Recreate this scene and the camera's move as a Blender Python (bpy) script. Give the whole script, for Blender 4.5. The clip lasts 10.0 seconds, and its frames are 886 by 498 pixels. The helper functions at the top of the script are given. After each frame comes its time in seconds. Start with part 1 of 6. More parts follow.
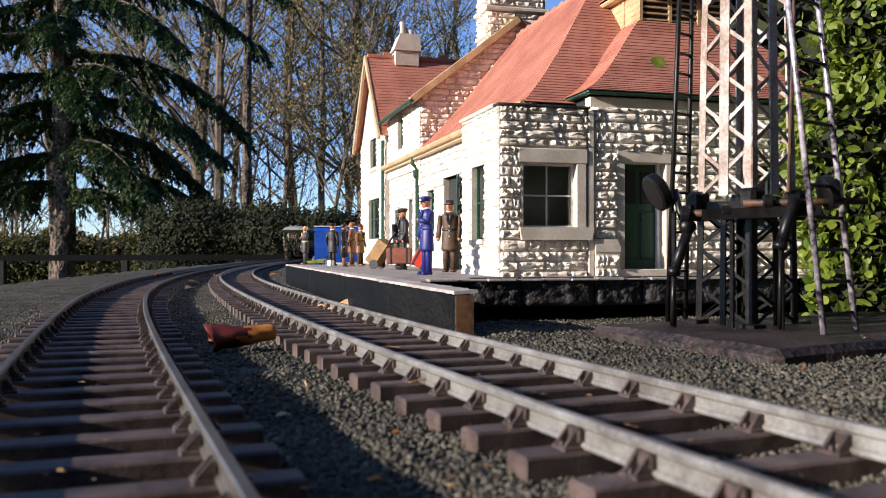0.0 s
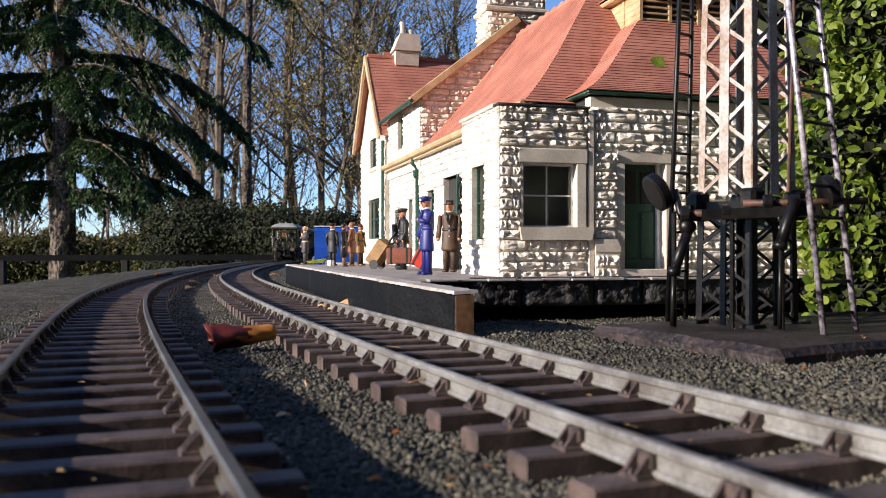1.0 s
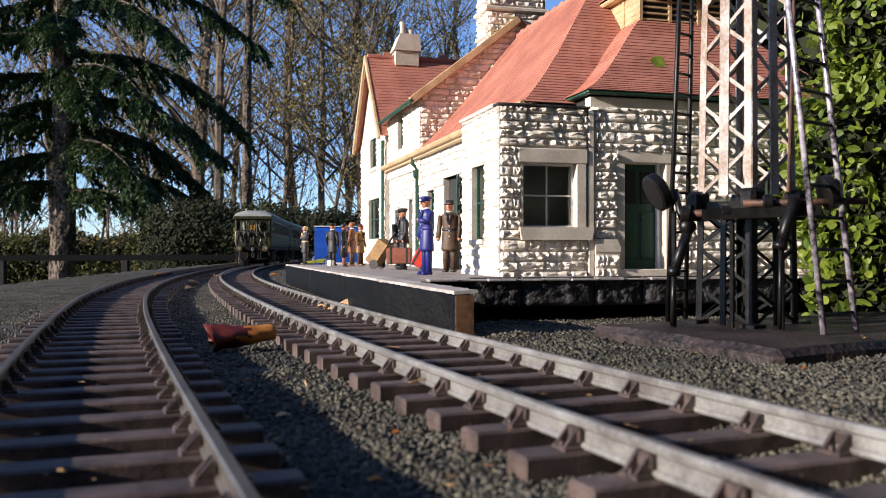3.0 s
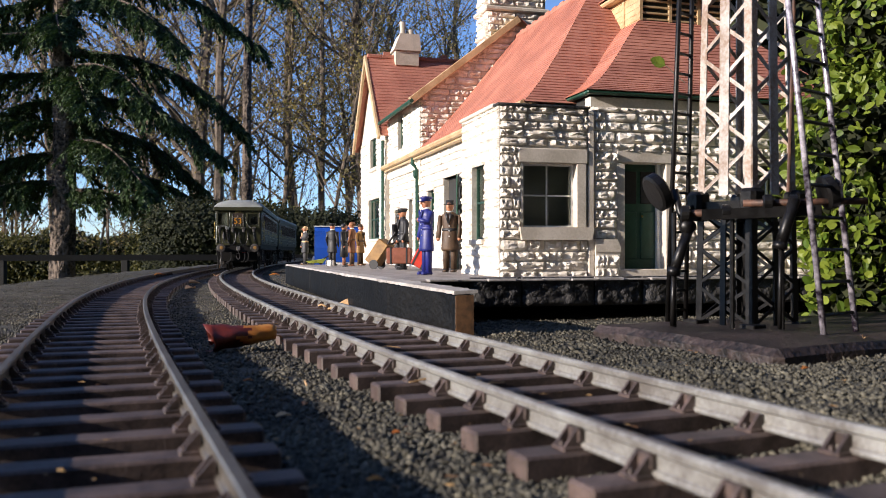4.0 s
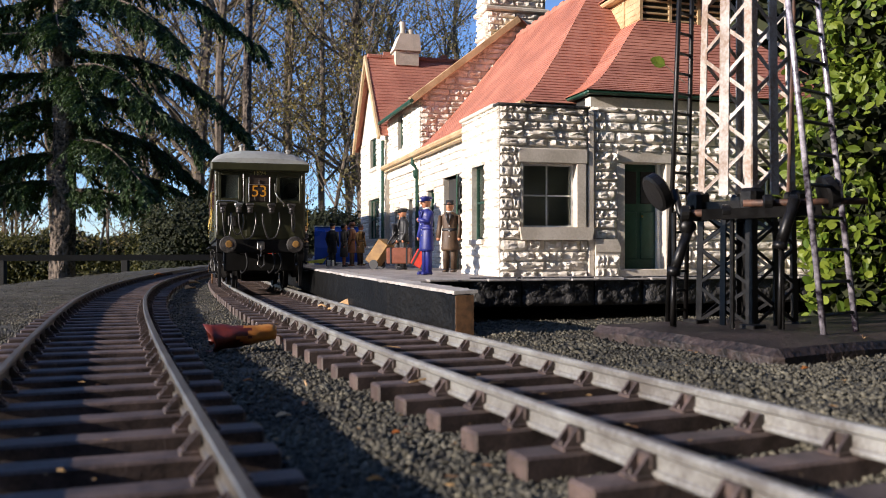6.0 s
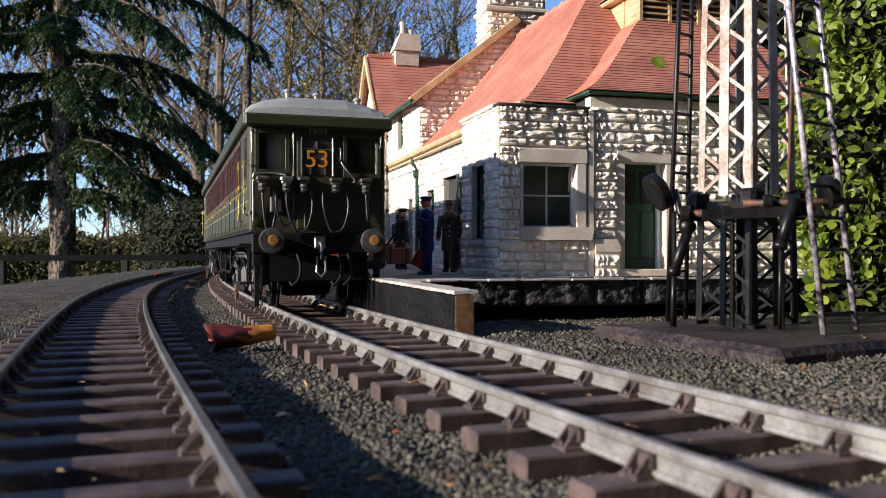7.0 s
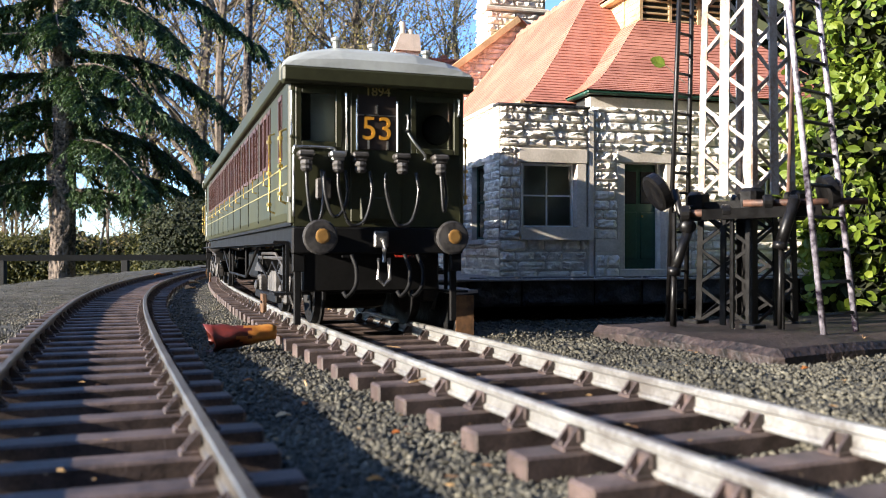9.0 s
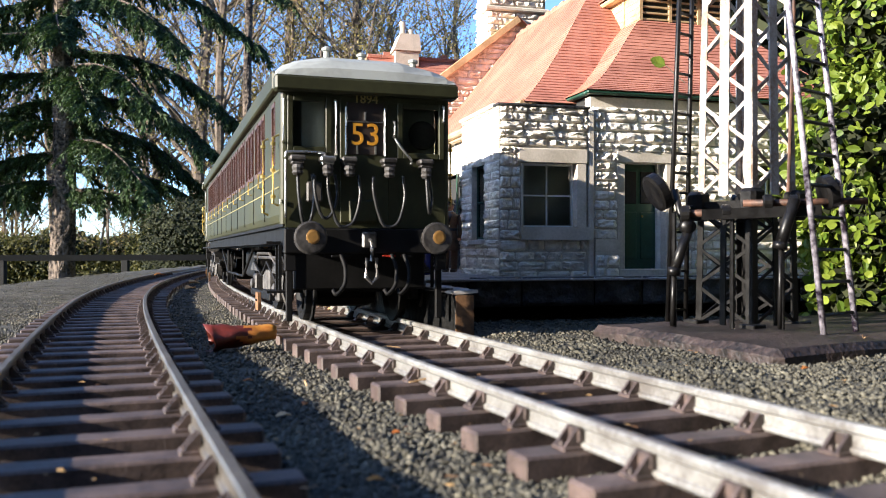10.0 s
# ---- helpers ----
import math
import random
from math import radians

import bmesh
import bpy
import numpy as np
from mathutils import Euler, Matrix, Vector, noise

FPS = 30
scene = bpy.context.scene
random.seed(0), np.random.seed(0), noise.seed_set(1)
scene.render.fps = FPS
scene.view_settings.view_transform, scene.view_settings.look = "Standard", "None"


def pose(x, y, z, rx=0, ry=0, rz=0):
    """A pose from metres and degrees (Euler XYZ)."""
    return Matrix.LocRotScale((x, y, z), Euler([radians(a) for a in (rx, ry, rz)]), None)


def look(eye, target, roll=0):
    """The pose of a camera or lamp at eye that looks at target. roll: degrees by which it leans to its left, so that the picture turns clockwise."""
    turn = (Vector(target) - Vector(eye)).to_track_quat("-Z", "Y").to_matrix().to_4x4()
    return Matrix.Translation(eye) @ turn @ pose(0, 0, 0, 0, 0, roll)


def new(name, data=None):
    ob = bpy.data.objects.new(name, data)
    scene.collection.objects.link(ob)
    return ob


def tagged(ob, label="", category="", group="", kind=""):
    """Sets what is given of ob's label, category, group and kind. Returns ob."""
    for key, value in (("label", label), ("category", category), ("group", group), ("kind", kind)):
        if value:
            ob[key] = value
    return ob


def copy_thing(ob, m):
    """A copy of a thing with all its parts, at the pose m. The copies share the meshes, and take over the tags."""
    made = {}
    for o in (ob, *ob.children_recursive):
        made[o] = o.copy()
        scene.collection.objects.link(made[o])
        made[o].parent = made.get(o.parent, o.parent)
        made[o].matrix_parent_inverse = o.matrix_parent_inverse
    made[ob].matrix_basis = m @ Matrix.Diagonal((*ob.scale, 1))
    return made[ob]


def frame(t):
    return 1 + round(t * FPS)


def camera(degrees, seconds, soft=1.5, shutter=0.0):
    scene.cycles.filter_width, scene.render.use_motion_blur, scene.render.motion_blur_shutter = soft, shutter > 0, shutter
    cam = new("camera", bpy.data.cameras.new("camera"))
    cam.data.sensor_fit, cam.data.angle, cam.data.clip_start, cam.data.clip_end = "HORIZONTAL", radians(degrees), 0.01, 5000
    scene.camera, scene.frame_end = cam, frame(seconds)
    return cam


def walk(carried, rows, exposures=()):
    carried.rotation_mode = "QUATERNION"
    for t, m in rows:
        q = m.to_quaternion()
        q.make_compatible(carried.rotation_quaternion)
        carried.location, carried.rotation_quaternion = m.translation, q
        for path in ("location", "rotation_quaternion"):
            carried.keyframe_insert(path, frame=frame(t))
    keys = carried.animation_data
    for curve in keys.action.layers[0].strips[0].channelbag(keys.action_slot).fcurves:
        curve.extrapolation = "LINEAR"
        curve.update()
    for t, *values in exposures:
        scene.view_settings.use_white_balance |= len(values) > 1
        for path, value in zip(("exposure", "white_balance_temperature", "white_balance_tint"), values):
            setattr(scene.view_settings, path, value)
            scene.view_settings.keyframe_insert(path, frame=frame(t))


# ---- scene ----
# ---- camera ----
EYE = Vector((0.0, 0.0, 0.059))
cam = camera(54.27, 10.0, soft=0.65)
cam.data.dof.use_dof, cam.data.dof.focus_distance, cam.data.dof.aperture_fstop = True, 1.0, 25.0
walk(cam, [(0.0, look(EYE, EYE + Vector((0, 10, 0.026)))), (10.0, look(EYE, EYE + Vector((0, 10, 0.026))))],
     exposures=[(0.0, 0.66, 6750, 16), (6.0, 0.66, 6750, 16), (7.5, 1.06, 6750, 15), (8.1, 1.46, 6750, 14), (8.6, 1.6, 6750, 13), (9.2, 1.74, 6700, 11), (10.0, 1.71, 6700, 11)])

# ---- world and sun ----
SUN_FROM = Vector((-0.9026, -0.4305, math.tan(radians(16.5)))).normalized()
world = bpy.data.worlds.new("sky")
scene.world = world
world.use_nodes = True
wn = world.node_tree
sky = wn.nodes.new("ShaderNodeTexSky")
sky.sky_type = "NISHITA"
sky.sun_disc = False
sky.sun_elevation = radians(24)
sky.sun_rotation = math.atan2(SUN_FROM.x, SUN_FROM.y)
sky.air_density, sky.dust_density, sky.ozone_density = 0.8, 0.35, 6.0
sky.altitude = 600
wn.nodes["Background"].inputs[1].default_value = 0.135
wn.links.new(sky.outputs[0], wn.nodes["Background"].inputs[0])
sun = new("sun", bpy.data.lights.new("sun", "SUN"))
sun.data.energy, sun.data.angle, sun.data.color = 5.0, radians(0.55), (1.0, 0.93, 0.82)
sun.matrix_world = look((0, 0, 5), Vector((0, 0, 5)) - SUN_FROM)


# ---- materials ----
def material(name, base, dark, rough=0.8, metal=0.0, scale=60.0, fine=400.0, bump=0.2, bump_dist=0.001, per=0.0, spec=0.5, mix=0.5):
    """Two-scale noise between two colours, with fine relief; per: variation from object to object."""
    m = bpy.data.materials.new(name)
    m.use_nodes = True
    nt = m.node_tree
    n, l = nt.nodes, nt.links
    b = n["Principled BSDF"]
    b.inputs["Metallic"].default_value = metal
    b.inputs["Specular IOR Level"].default_value = spec
    co = n.new("ShaderNodeTexCoord")
    t1, t2 = n.new("ShaderNodeTexNoise"), n.new("ShaderNodeTexNoise")
    t1.inputs["Scale"].default_value, t1.inputs["Detail"].default_value = scale, 5
    t2.inputs["Scale"].default_value, t2.inputs["Detail"].default_value = fine, 3
    geo = n.new("ShaderNodeNewGeometry")
    for t in (t1, t2):
        l.new(geo.outputs["Position"] if per >= 0 else co.outputs["Object"], t.inputs["Vector"])
    add = n.new("ShaderNodeMath")
    add.operation = "ADD"
    l.new(t1.outputs["Fac"], add.inputs[0])
    half = n.new("ShaderNodeMath")
    half.operation, half.inputs[1].default_value = "MULTIPLY_ADD", mix
    half.inputs[2].default_value = -mix / 2
    l.new(t2.outputs["Fac"], half.inputs[0])
    l.new(half.outputs[0], add.inputs[1])
    ramp = n.new("ShaderNodeValToRGB")
    ramp.color_ramp.elements[0].position, ramp.color_ramp.elements[1].position = 0.33, 0.67
    ramp.color_ramp.elements[0].color, ramp.color_ramp.elements[1].color = (*dark, 1), (*base, 1)
    l.new(add.outputs[0], ramp.inputs[0])
    out = ramp.outputs[0]
    if per:
        info = n.new("ShaderNodeObjectInfo")
        hsv = n.new("ShaderNodeHueSaturation")
        mr = n.new("ShaderNodeMapRange")
        mr.inputs[3].default_value, mr.inputs[4].default_value = 1 - abs(per), 1 + abs(per)
        l.new(info.outputs["Random"], mr.inputs[0])
        l.new(mr.outputs[0], hsv.inputs["Value"])
        l.new(out, hsv.inputs["Color"])
        out = hsv.outputs[0]
    l.new(out, b.inputs["Base Color"])
    rr = n.new("ShaderNodeMapRange")
    rr.inputs[3].default_value, rr.inputs[4].default_value = max(rough - 0.12, 0.03), min(rough + 0.12, 1)
    l.new(t1.outputs["Fac"], rr.inputs[0])
    l.new(rr.outputs[0], b.inputs["Roughness"])
    if bump:
        bp = n.new("ShaderNodeBump")
        bp.inputs["Strength"].default_value, bp.inputs["Distance"].default_value = bump, bump_dist
        l.new(add.outputs[0], bp.inputs["Height"])
        l.new(bp.outputs[0], b.inputs["Normal"])
    return m


def gritty(m, lo=0.45, hi=1.9):
    """Vary a material's colour from stone to stone of one mesh."""
    n, l = m.node_tree.nodes, m.node_tree.links
    b = n["Principled BSDF"]
    src = b.inputs["Base Color"].links[0].from_socket
    geo, mr, hsv = n.new("ShaderNodeNewGeometry"), n.new("ShaderNodeMapRange"), n.new("ShaderNodeHueSaturation")
    mr.inputs[3].default_value, mr.inputs[4].default_value = lo, hi
    l.new(geo.outputs["Random Per Island"], mr.inputs[0])
    l.new(mr.outputs[0], hsv.inputs["Value"])
    l.new(src, hsv.inputs["Color"])
    l.new(hsv.outputs[0], b.inputs["Base Color"])
    return m


def leafy(name, a, b, trans=0.35, rough=0.5):
    """Leaves: two colours by island, some light passing through."""
    m = bpy.data.materials.new(name)
    m.use_nodes = True
    n, l = m.node_tree.nodes, m.node_tree.links
    p, o = n["Principled BSDF"], n["Material Output"]
    geo = n.new("ShaderNodeNewGeometry")
    ramp = n.new("ShaderNodeValToRGB")
    ramp.color_ramp.elements[0].color, ramp.color_ramp.elements[1].color = (*a, 1), (*b, 1)
    l.new(geo.outputs["Random Per Island"], ramp.inputs[0])
    l.new(ramp.outputs[0], p.inputs["Base Color"])
    p.inputs["Roughness"].default_value = rough
    tr = n.new("ShaderNodeBsdfTranslucent")
    l.new(ramp.outputs[0], tr.inputs[0])
    mx = n.new("ShaderNodeMixShader")
    mx.inputs[0].default_value = trans
    l.new(p.outputs[0], mx.inputs[1])
    l.new(tr.outputs[0], mx.inputs[2])
    l.new(mx.outputs[0], o.inputs[0])
    return m


def glass(name, tint=(0.8, 0.85, 0.85)):
    m = bpy.data.materials.new(name)
    m.use_nodes = True
    n, l = m.node_tree.nodes, m.node_tree.links
    p = n["Principled BSDF"]
    p.inputs["Base Color"].default_value = (*tint, 1)
    p.inputs["Roughness"].default_value = 0.04
    p.inputs["Transmission Weight"].default_value = 1.0
    p.inputs["IOR"].default_value = 1.45
    return m


M = {
    "ballast": material("grey granite grit", (0.073, 0.067, 0.049), (0.015, 0.0136, 0.01), 0.9, 0, 30, 620, 0.9, 0.002),
    "grit": gritty(material("grit stones", (0.102, 0.094, 0.069), (0.028, 0.026, 0.019), 0.8, 0, 14, 260, 0.3, 0.0005), 0.4, 1.7),
    "earth": material("leaf-strewn grass", (0.09, 0.1, 0.03), (0.03, 0.035, 0.015), 0.95, 0, 0.8, 9, 0.4, 0.03),
    "sleeper": material("purple-brown sleeper", (0.125, 0.087, 0.074), (0.04, 0.027, 0.023), 0.58, 0, 90, 900, 0.35, 0.0007, 0.2),
    "chair": material("rusty cast chair", (0.105, 0.073, 0.063), (0.036, 0.026, 0.022), 0.5, 0.1, 200, 900, 0.2, 0.0004, 0.15),
    "rail": material("weathered rail", (0.345, 0.34, 0.315), (0.16, 0.145, 0.13), 0.42, 0.35, 50, 700, 0.15, 0.0003),
    "dark_rail": material("dull brown rail", (0.17, 0.155, 0.135), (0.09, 0.075, 0.06), 0.4, 0.45, 60, 700, 0.15, 0.0003),
    "stone": material("cream limestone", (0.82, 0.76, 0.67), (0.58, 0.52, 0.44), 0.92, 0, 55, 420, 0.5, 0.0014, 0.09),
    "ashlar": material("dressed limestone", (0.68, 0.61, 0.52), (0.5, 0.44, 0.36), 0.9, 0, 40, 500, 0.3, 0.0007, 0.06),
    "mortar": material("pale mortar", (0.62, 0.57, 0.49), (0.42, 0.38, 0.32), 0.95, 0, 60, 500, 0.4, 0.0008),
    "tile": material("red clay tile", (0.5, 0.205, 0.14), (0.34, 0.125, 0.085), 0.8, 0, 24, 300, 0.3, 0.0006),
    "cream": material("cream gloss paint", (0.62, 0.45, 0.26), (0.42, 0.28, 0.15), 0.45, 0, 40, 300, 0.1, 0.0003),
    "white": material("white paint", (0.78, 0.78, 0.74), (0.6, 0.6, 0.56), 0.5, 0, 80, 500, 0.1, 0.0003),
    "green": material("dark green paint", (0.019, 0.08, 0.052), (0.011, 0.047, 0.03), 0.45, 0, 40, 300, 0.08, 0.0003),
    "black_stone": material("black painted blocks", (0.062, 0.06, 0.06), (0.01, 0.0095, 0.0095), 0.6, 0, 60, 420, 0.9, 0.003),
    "black_wood": material("tarred timber", (0.006, 0.0058, 0.0056), (0.002, 0.002, 0.002), 0.6, 0, 40, 300, 0.8, 0.0025, 0, 0.15),
    "cut_wood": material("cut timber end", (0.21, 0.1, 0.04), (0.07, 0.035, 0.014), 0.85, 0, 70, 300, 0.4, 0.001),
    "paving": material("pale platform surface", (0.33, 0.3, 0.28), (0.18, 0.16, 0.15), 0.9, 0, 50, 500, 0.4, 0.0006),
    "paleedge": material("worn white platform edge", (0.45, 0.42, 0.39), (0.25, 0.23, 0.21), 0.9, 0, 50, 500, 0.4, 0.0006),
    # near-black colour that stands in for shade inside openings
    "dark": material("painted interior shade", (0.03, 0.03, 0.028), (0.02, 0.02, 0.018), 0.9, 0, 20, 200, 0),
    "iron": material("black ironwork", (0.0095, 0.0088, 0.0084), (0.003, 0.0027, 0.0027), 0.38, 0.1, 110, 420, 0.3, 0.0005, 0, 0.35, 0.6),
    "rust": material("rusty steel", (0.13, 0.062, 0.038), (0.03, 0.017, 0.013), 0.6, 0.3, 90, 500, 0.3, 0.0004),
    "post_white": material("chipped white paint", (0.52, 0.5, 0.47), (0.25, 0.17, 0.12), 0.5, 0, 45, 500, 0.2, 0.0004, 0.12),
    # pale mottling puts the dark steel's bright highlights into the colour
    "post_steel": material("black steel with painted-in pale highlights", (0.55, 0.51, 0.57), (0.03, 0.022, 0.036), 0.25, 0.35, 45, 300, 0.2, 0.0004, 0, 0.6, 0.8),
    "cable": material("glossy black rubber", (0.03, 0.03, 0.03), (0.012, 0.012, 0.012), 0.3, 0, 60, 400, 0.05, 0.0003),
    "plate": material("dark brown plate", (0.035, 0.02, 0.012), (0.02, 0.012, 0.008), 0.6, 0, 60, 400, 0.05, 0.0003),
    "slab": material("dark weathered slab", (0.046, 0.032, 0.029), (0.008, 0.0065, 0.006), 0.55, 0, 22, 260, 0.8, 0.002, 0, 0.4, 0.9),
    "coach_green": material("olive green coach paint", (0.042, 0.043, 0.019), (0.026, 0.027, 0.012), 0.5, 0, 12, 200, 0.05, 0.0003, 0, 0.28),
    "coach_roof": material("pale grey roof", (0.33, 0.345, 0.32), (0.25, 0.26, 0.24), 0.55, 0, 18, 220, 0.08, 0.0003),
    "coach_black": material("black underframe", (0.008, 0.0075, 0.0075), (0.0035, 0.0035, 0.0035), 0.65, 0.0, 60, 400, 0.2, 0.0005, 0, 0.2),
    "grime": material("grey-brown bogie grime", (0.085, 0.077, 0.07), (0.014, 0.012, 0.0115), 0.55, 0.1, 90, 400, 0.25, 0.0005),
    "teak": material("varnished red-brown frames", (0.10, 0.04, 0.026), (0.055, 0.021, 0.014), 0.4, 0, 50, 500, 0.05, 0.0003),
    "yellow": material("yellow lining", (0.36, 0.3, 0.11), (0.26, 0.21, 0.07), 0.4, 0, 60, 300, 0),
    "brass": material("brass", (0.66, 0.48, 0.17), (0.45, 0.32, 0.1), 0.3, 0.9, 60, 300, 0),
    "steel": material("bright steel", (0.62, 0.62, 0.6), (0.42, 0.42, 0.41), 0.3, 0.9, 60, 300, 0),
    "amber": material("amber numerals", (0.66, 0.3, 0.025), (0.55, 0.24, 0.018), 0.5, 0, 60, 300, 0),
    "red": material("red paint", (0.6, 0.04, 0.02), (0.45, 0.03, 0.015), 0.4, 0, 60, 300, 0),
    "tan": material("tan leather", (0.34, 0.18, 0.045), (0.2, 0.1, 0.025), 0.5, 0, 60, 300, 0.1, 0.0003),
    "brown_case": material("red-brown leather", (0.26, 0.085, 0.05), (0.17, 0.055, 0.03), 0.45, 0, 60, 300, 0.1, 0.0003),
    "skin": material("painted flesh", (0.5, 0.22, 0.12), (0.38, 0.15, 0.08), 0.5, 0, 120, 500, 0),
    "navy": material("royal blue paint", (0.016, 0.022, 0.19), (0.01, 0.014, 0.11), 0.45, 0, 80, 400, 0.1, 0.0003),
    "drab": material("brown coat paint", (0.1, 0.055, 0.028), (0.05, 0.027, 0.014), 0.6, 0, 80, 400, 0.1, 0.0003),
    "charcoal": material("charcoal paint", (0.02, 0.02, 0.023), (0.01, 0.01, 0.011), 0.55, 0, 80, 400, 0.1, 0.0003),
    "greycoat": material("grey coat paint", (0.06, 0.06, 0.066), (0.03, 0.03, 0.033), 0.6, 0, 80, 400, 0.1, 0.0003),
    "rustcoat": material("orange-brown coat paint", (0.26, 0.1, 0.035), (0.15, 0.055, 0.02), 0.6, 0, 80, 400, 0.1, 0.0003),
    "van_blue": material("bright blue van paint", (0.015, 0.09, 0.48), (0.012, 0.07, 0.38), 0.3, 0, 20, 200, 0.03, 0.0003),
    "lime": material("yellow-green paint", (0.5, 0.55, 0.08), (0.38, 0.42, 0.06), 0.5, 0, 60, 300, 0),
    "bark": material("grey-brown bark", (0.17, 0.13, 0.1), (0.018, 0.013, 0.01), 0.95, 0, 5, 30, 0.9, 0.03, 0, 0.5, 1.2),
    "twig": material("grey twig bark", (0.2, 0.155, 0.115), (0.06, 0.046, 0.034), 0.9, 0, 6, 40, 0.4, 0.012),
    "fence": material("black fence rail", (0.0045, 0.0045, 0.004), (0.002, 0.002, 0.002), 0.9, 0, 12, 120, 0.2, 0.002),
    "needles": leafy("dark fir needles", (0.010, 0.026, 0.008), (0.055, 0.105, 0.024), 0.18, 0.65),
    "autumn": leafy("yellow-green autumn leaves", (0.13, 0.125, 0.04), (0.4, 0.3, 0.1), 0.45),
    # also fills the insides of paler bushes, where its darkness stands in for shade
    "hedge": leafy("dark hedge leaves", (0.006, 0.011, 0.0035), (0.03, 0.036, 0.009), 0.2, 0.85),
    "brush": leafy("olive undergrowth leaves", (0.025, 0.035, 0.009), (0.13, 0.12, 0.03), 0.35, 0.7),
    "laurel": leafy("bright green shrub leaves", (0.07, 0.13, 0.012), (0.24, 0.3, 0.04), 0.4),
    "leaf_orange": material("dry orange leaf", (0.5, 0.21, 0.03), (0.3, 0.075, 0.012), 0.5, 0, 60, 260, 0.3, 0.0006),
    "leaf_red": material("red leaf darkened for its mouth's shade", (0.15, 0.016, 0.006), (0.045, 0.006, 0.003), 0.5, 0, 60, 260, 0.3, 0.0006),
    "leaf_pale": material("bleached tan leaf", (0.7, 0.46, 0.24), (0.5, 0.28, 0.12), 0.6, 0, 60, 260, 0.3, 0.0006),
    "litter": leafy("dry leaf scraps", (0.16, 0.07, 0.03), (0.42, 0.26, 0.1), 0.2, 0.7),
    "pane": glass("window pane"),
    "plaster": material("pale grey-green plaster", (0.4, 0.41, 0.34), (0.3, 0.31, 0.25), 0.9, 0, 40, 300, 0.1, 0.0004),
    "dull_steel": material("oily steel", (0.3, 0.29, 0.28), (0.08, 0.075, 0.07), 0.35, 0.8, 80, 300, 0.1, 0.0003),
}


# ---- mesh helpers ----
def empty(name, m=None, parent=None):
    ob = new(name)
    ob.empty_display_size = 0.02
    if m is not None:
        ob.matrix_world = m
    if parent is not None:
        ob.parent = parent
    return ob


def finish(name, bm, mat, smooth=False):
    me = bpy.data.meshes.new(name)
    bmesh.ops.recalc_face_normals(bm, faces=bm.faces[:])
    bm.to_mesh(me)
    bm.free()
    for mm in (mat if isinstance(mat, (list, tuple)) else [mat]):
        me.materials.append(M[mm])
    if smooth:
        me.polygons.foreach_set("use_smooth", [True] * len(me.polygons))
    return me


def part(name, bm, mat, parent=None, label="", smooth=False, at=None):
    ob = new(name, finish(name, bm, mat, smooth))
    if parent is not None:
        ob.parent = parent
    if at is not None:
        ob.matrix_basis = at
    if label:
        ob["label"] = label
    return ob


def raw(name, verts, faces, mat, parent=None, smooth=False, label=""):
    me = bpy.data.meshes.new(name)
    me.from_pydata([tuple(map(float, v)) for v in verts], [], faces)
    me.materials.append(M[mat])
    if smooth:
        me.polygons.foreach_set("use_smooth", [True] * len(me.polygons))
    ob = new(name, me)
    if parent is not None:
        ob.parent = parent
    if label:
        ob["label"] = label
    return ob


def box(bm, x0, x1, y0, y1, z0, z1, bevel=0.0, m=None, slot=0):
    r = bmesh.ops.create_cube(bm, size=1.0)
    vs = r["verts"]
    for v in vs:
        v.co = Vector((x0 + (v.co.x + 0.5) * (x1 - x0), y0 + (v.co.y + 0.5) * (y1 - y0), z0 + (v.co.z + 0.5) * (z1 - z0)))
    fs = set(f for v in vs for f in v.link_faces)
    if bevel:
        es = list(set(e for v in vs for e in v.link_edges))
        rb = bmesh.ops.bevel(bm, geom=es, offset=bevel, segments=1, affect="EDGES")
        fs = set(rb["faces"]) | set(f for f in fs if f.is_valid)
        vs = list(set(v for f in fs for v in f.verts))
    for f in fs:
        f.material_index = slot
    if m is not None:
        bmesh.ops.transform(bm, matrix=m, verts=vs)
    return vs


def tube(bm, pts, r, seg=8, slot=0, r2=None, caps=True):
    """A round bar along points, radius r to r2."""
    pts = [Vector(p) for p in pts]
    rings = []
    r2 = r if r2 is None else r2
    up = Vector((0, 0, 1))
    for i, p in enumerate(pts):
        d = (pts[min(i + 1, len(pts) - 1)] - pts[max(i - 1, 0)]).normalized()
        a = d.cross(up)
        if a.length < 0.05:
            a = d.cross(Vector((1, 0, 0)))
        a.normalize()
        b = d.cross(a)
        rad = r + (r2 - r) * i / max(len(pts) - 1, 1)
        rings.append([bm.verts.new(p + (a * math.cos(k * math.tau / seg) + b * math.sin(k * math.tau / seg)) * rad) for k in range(seg)])
    for q, w in zip(rings, rings[1:]):
        for k in range(seg):
            bm.faces.new((q[k], q[(k + 1) % seg], w[(k + 1) % seg], w[k])).material_index = slot
    if caps:
        bm.faces.new(rings[0]).material_index = slot
        bm.faces.new(rings[-1]).material_index = slot


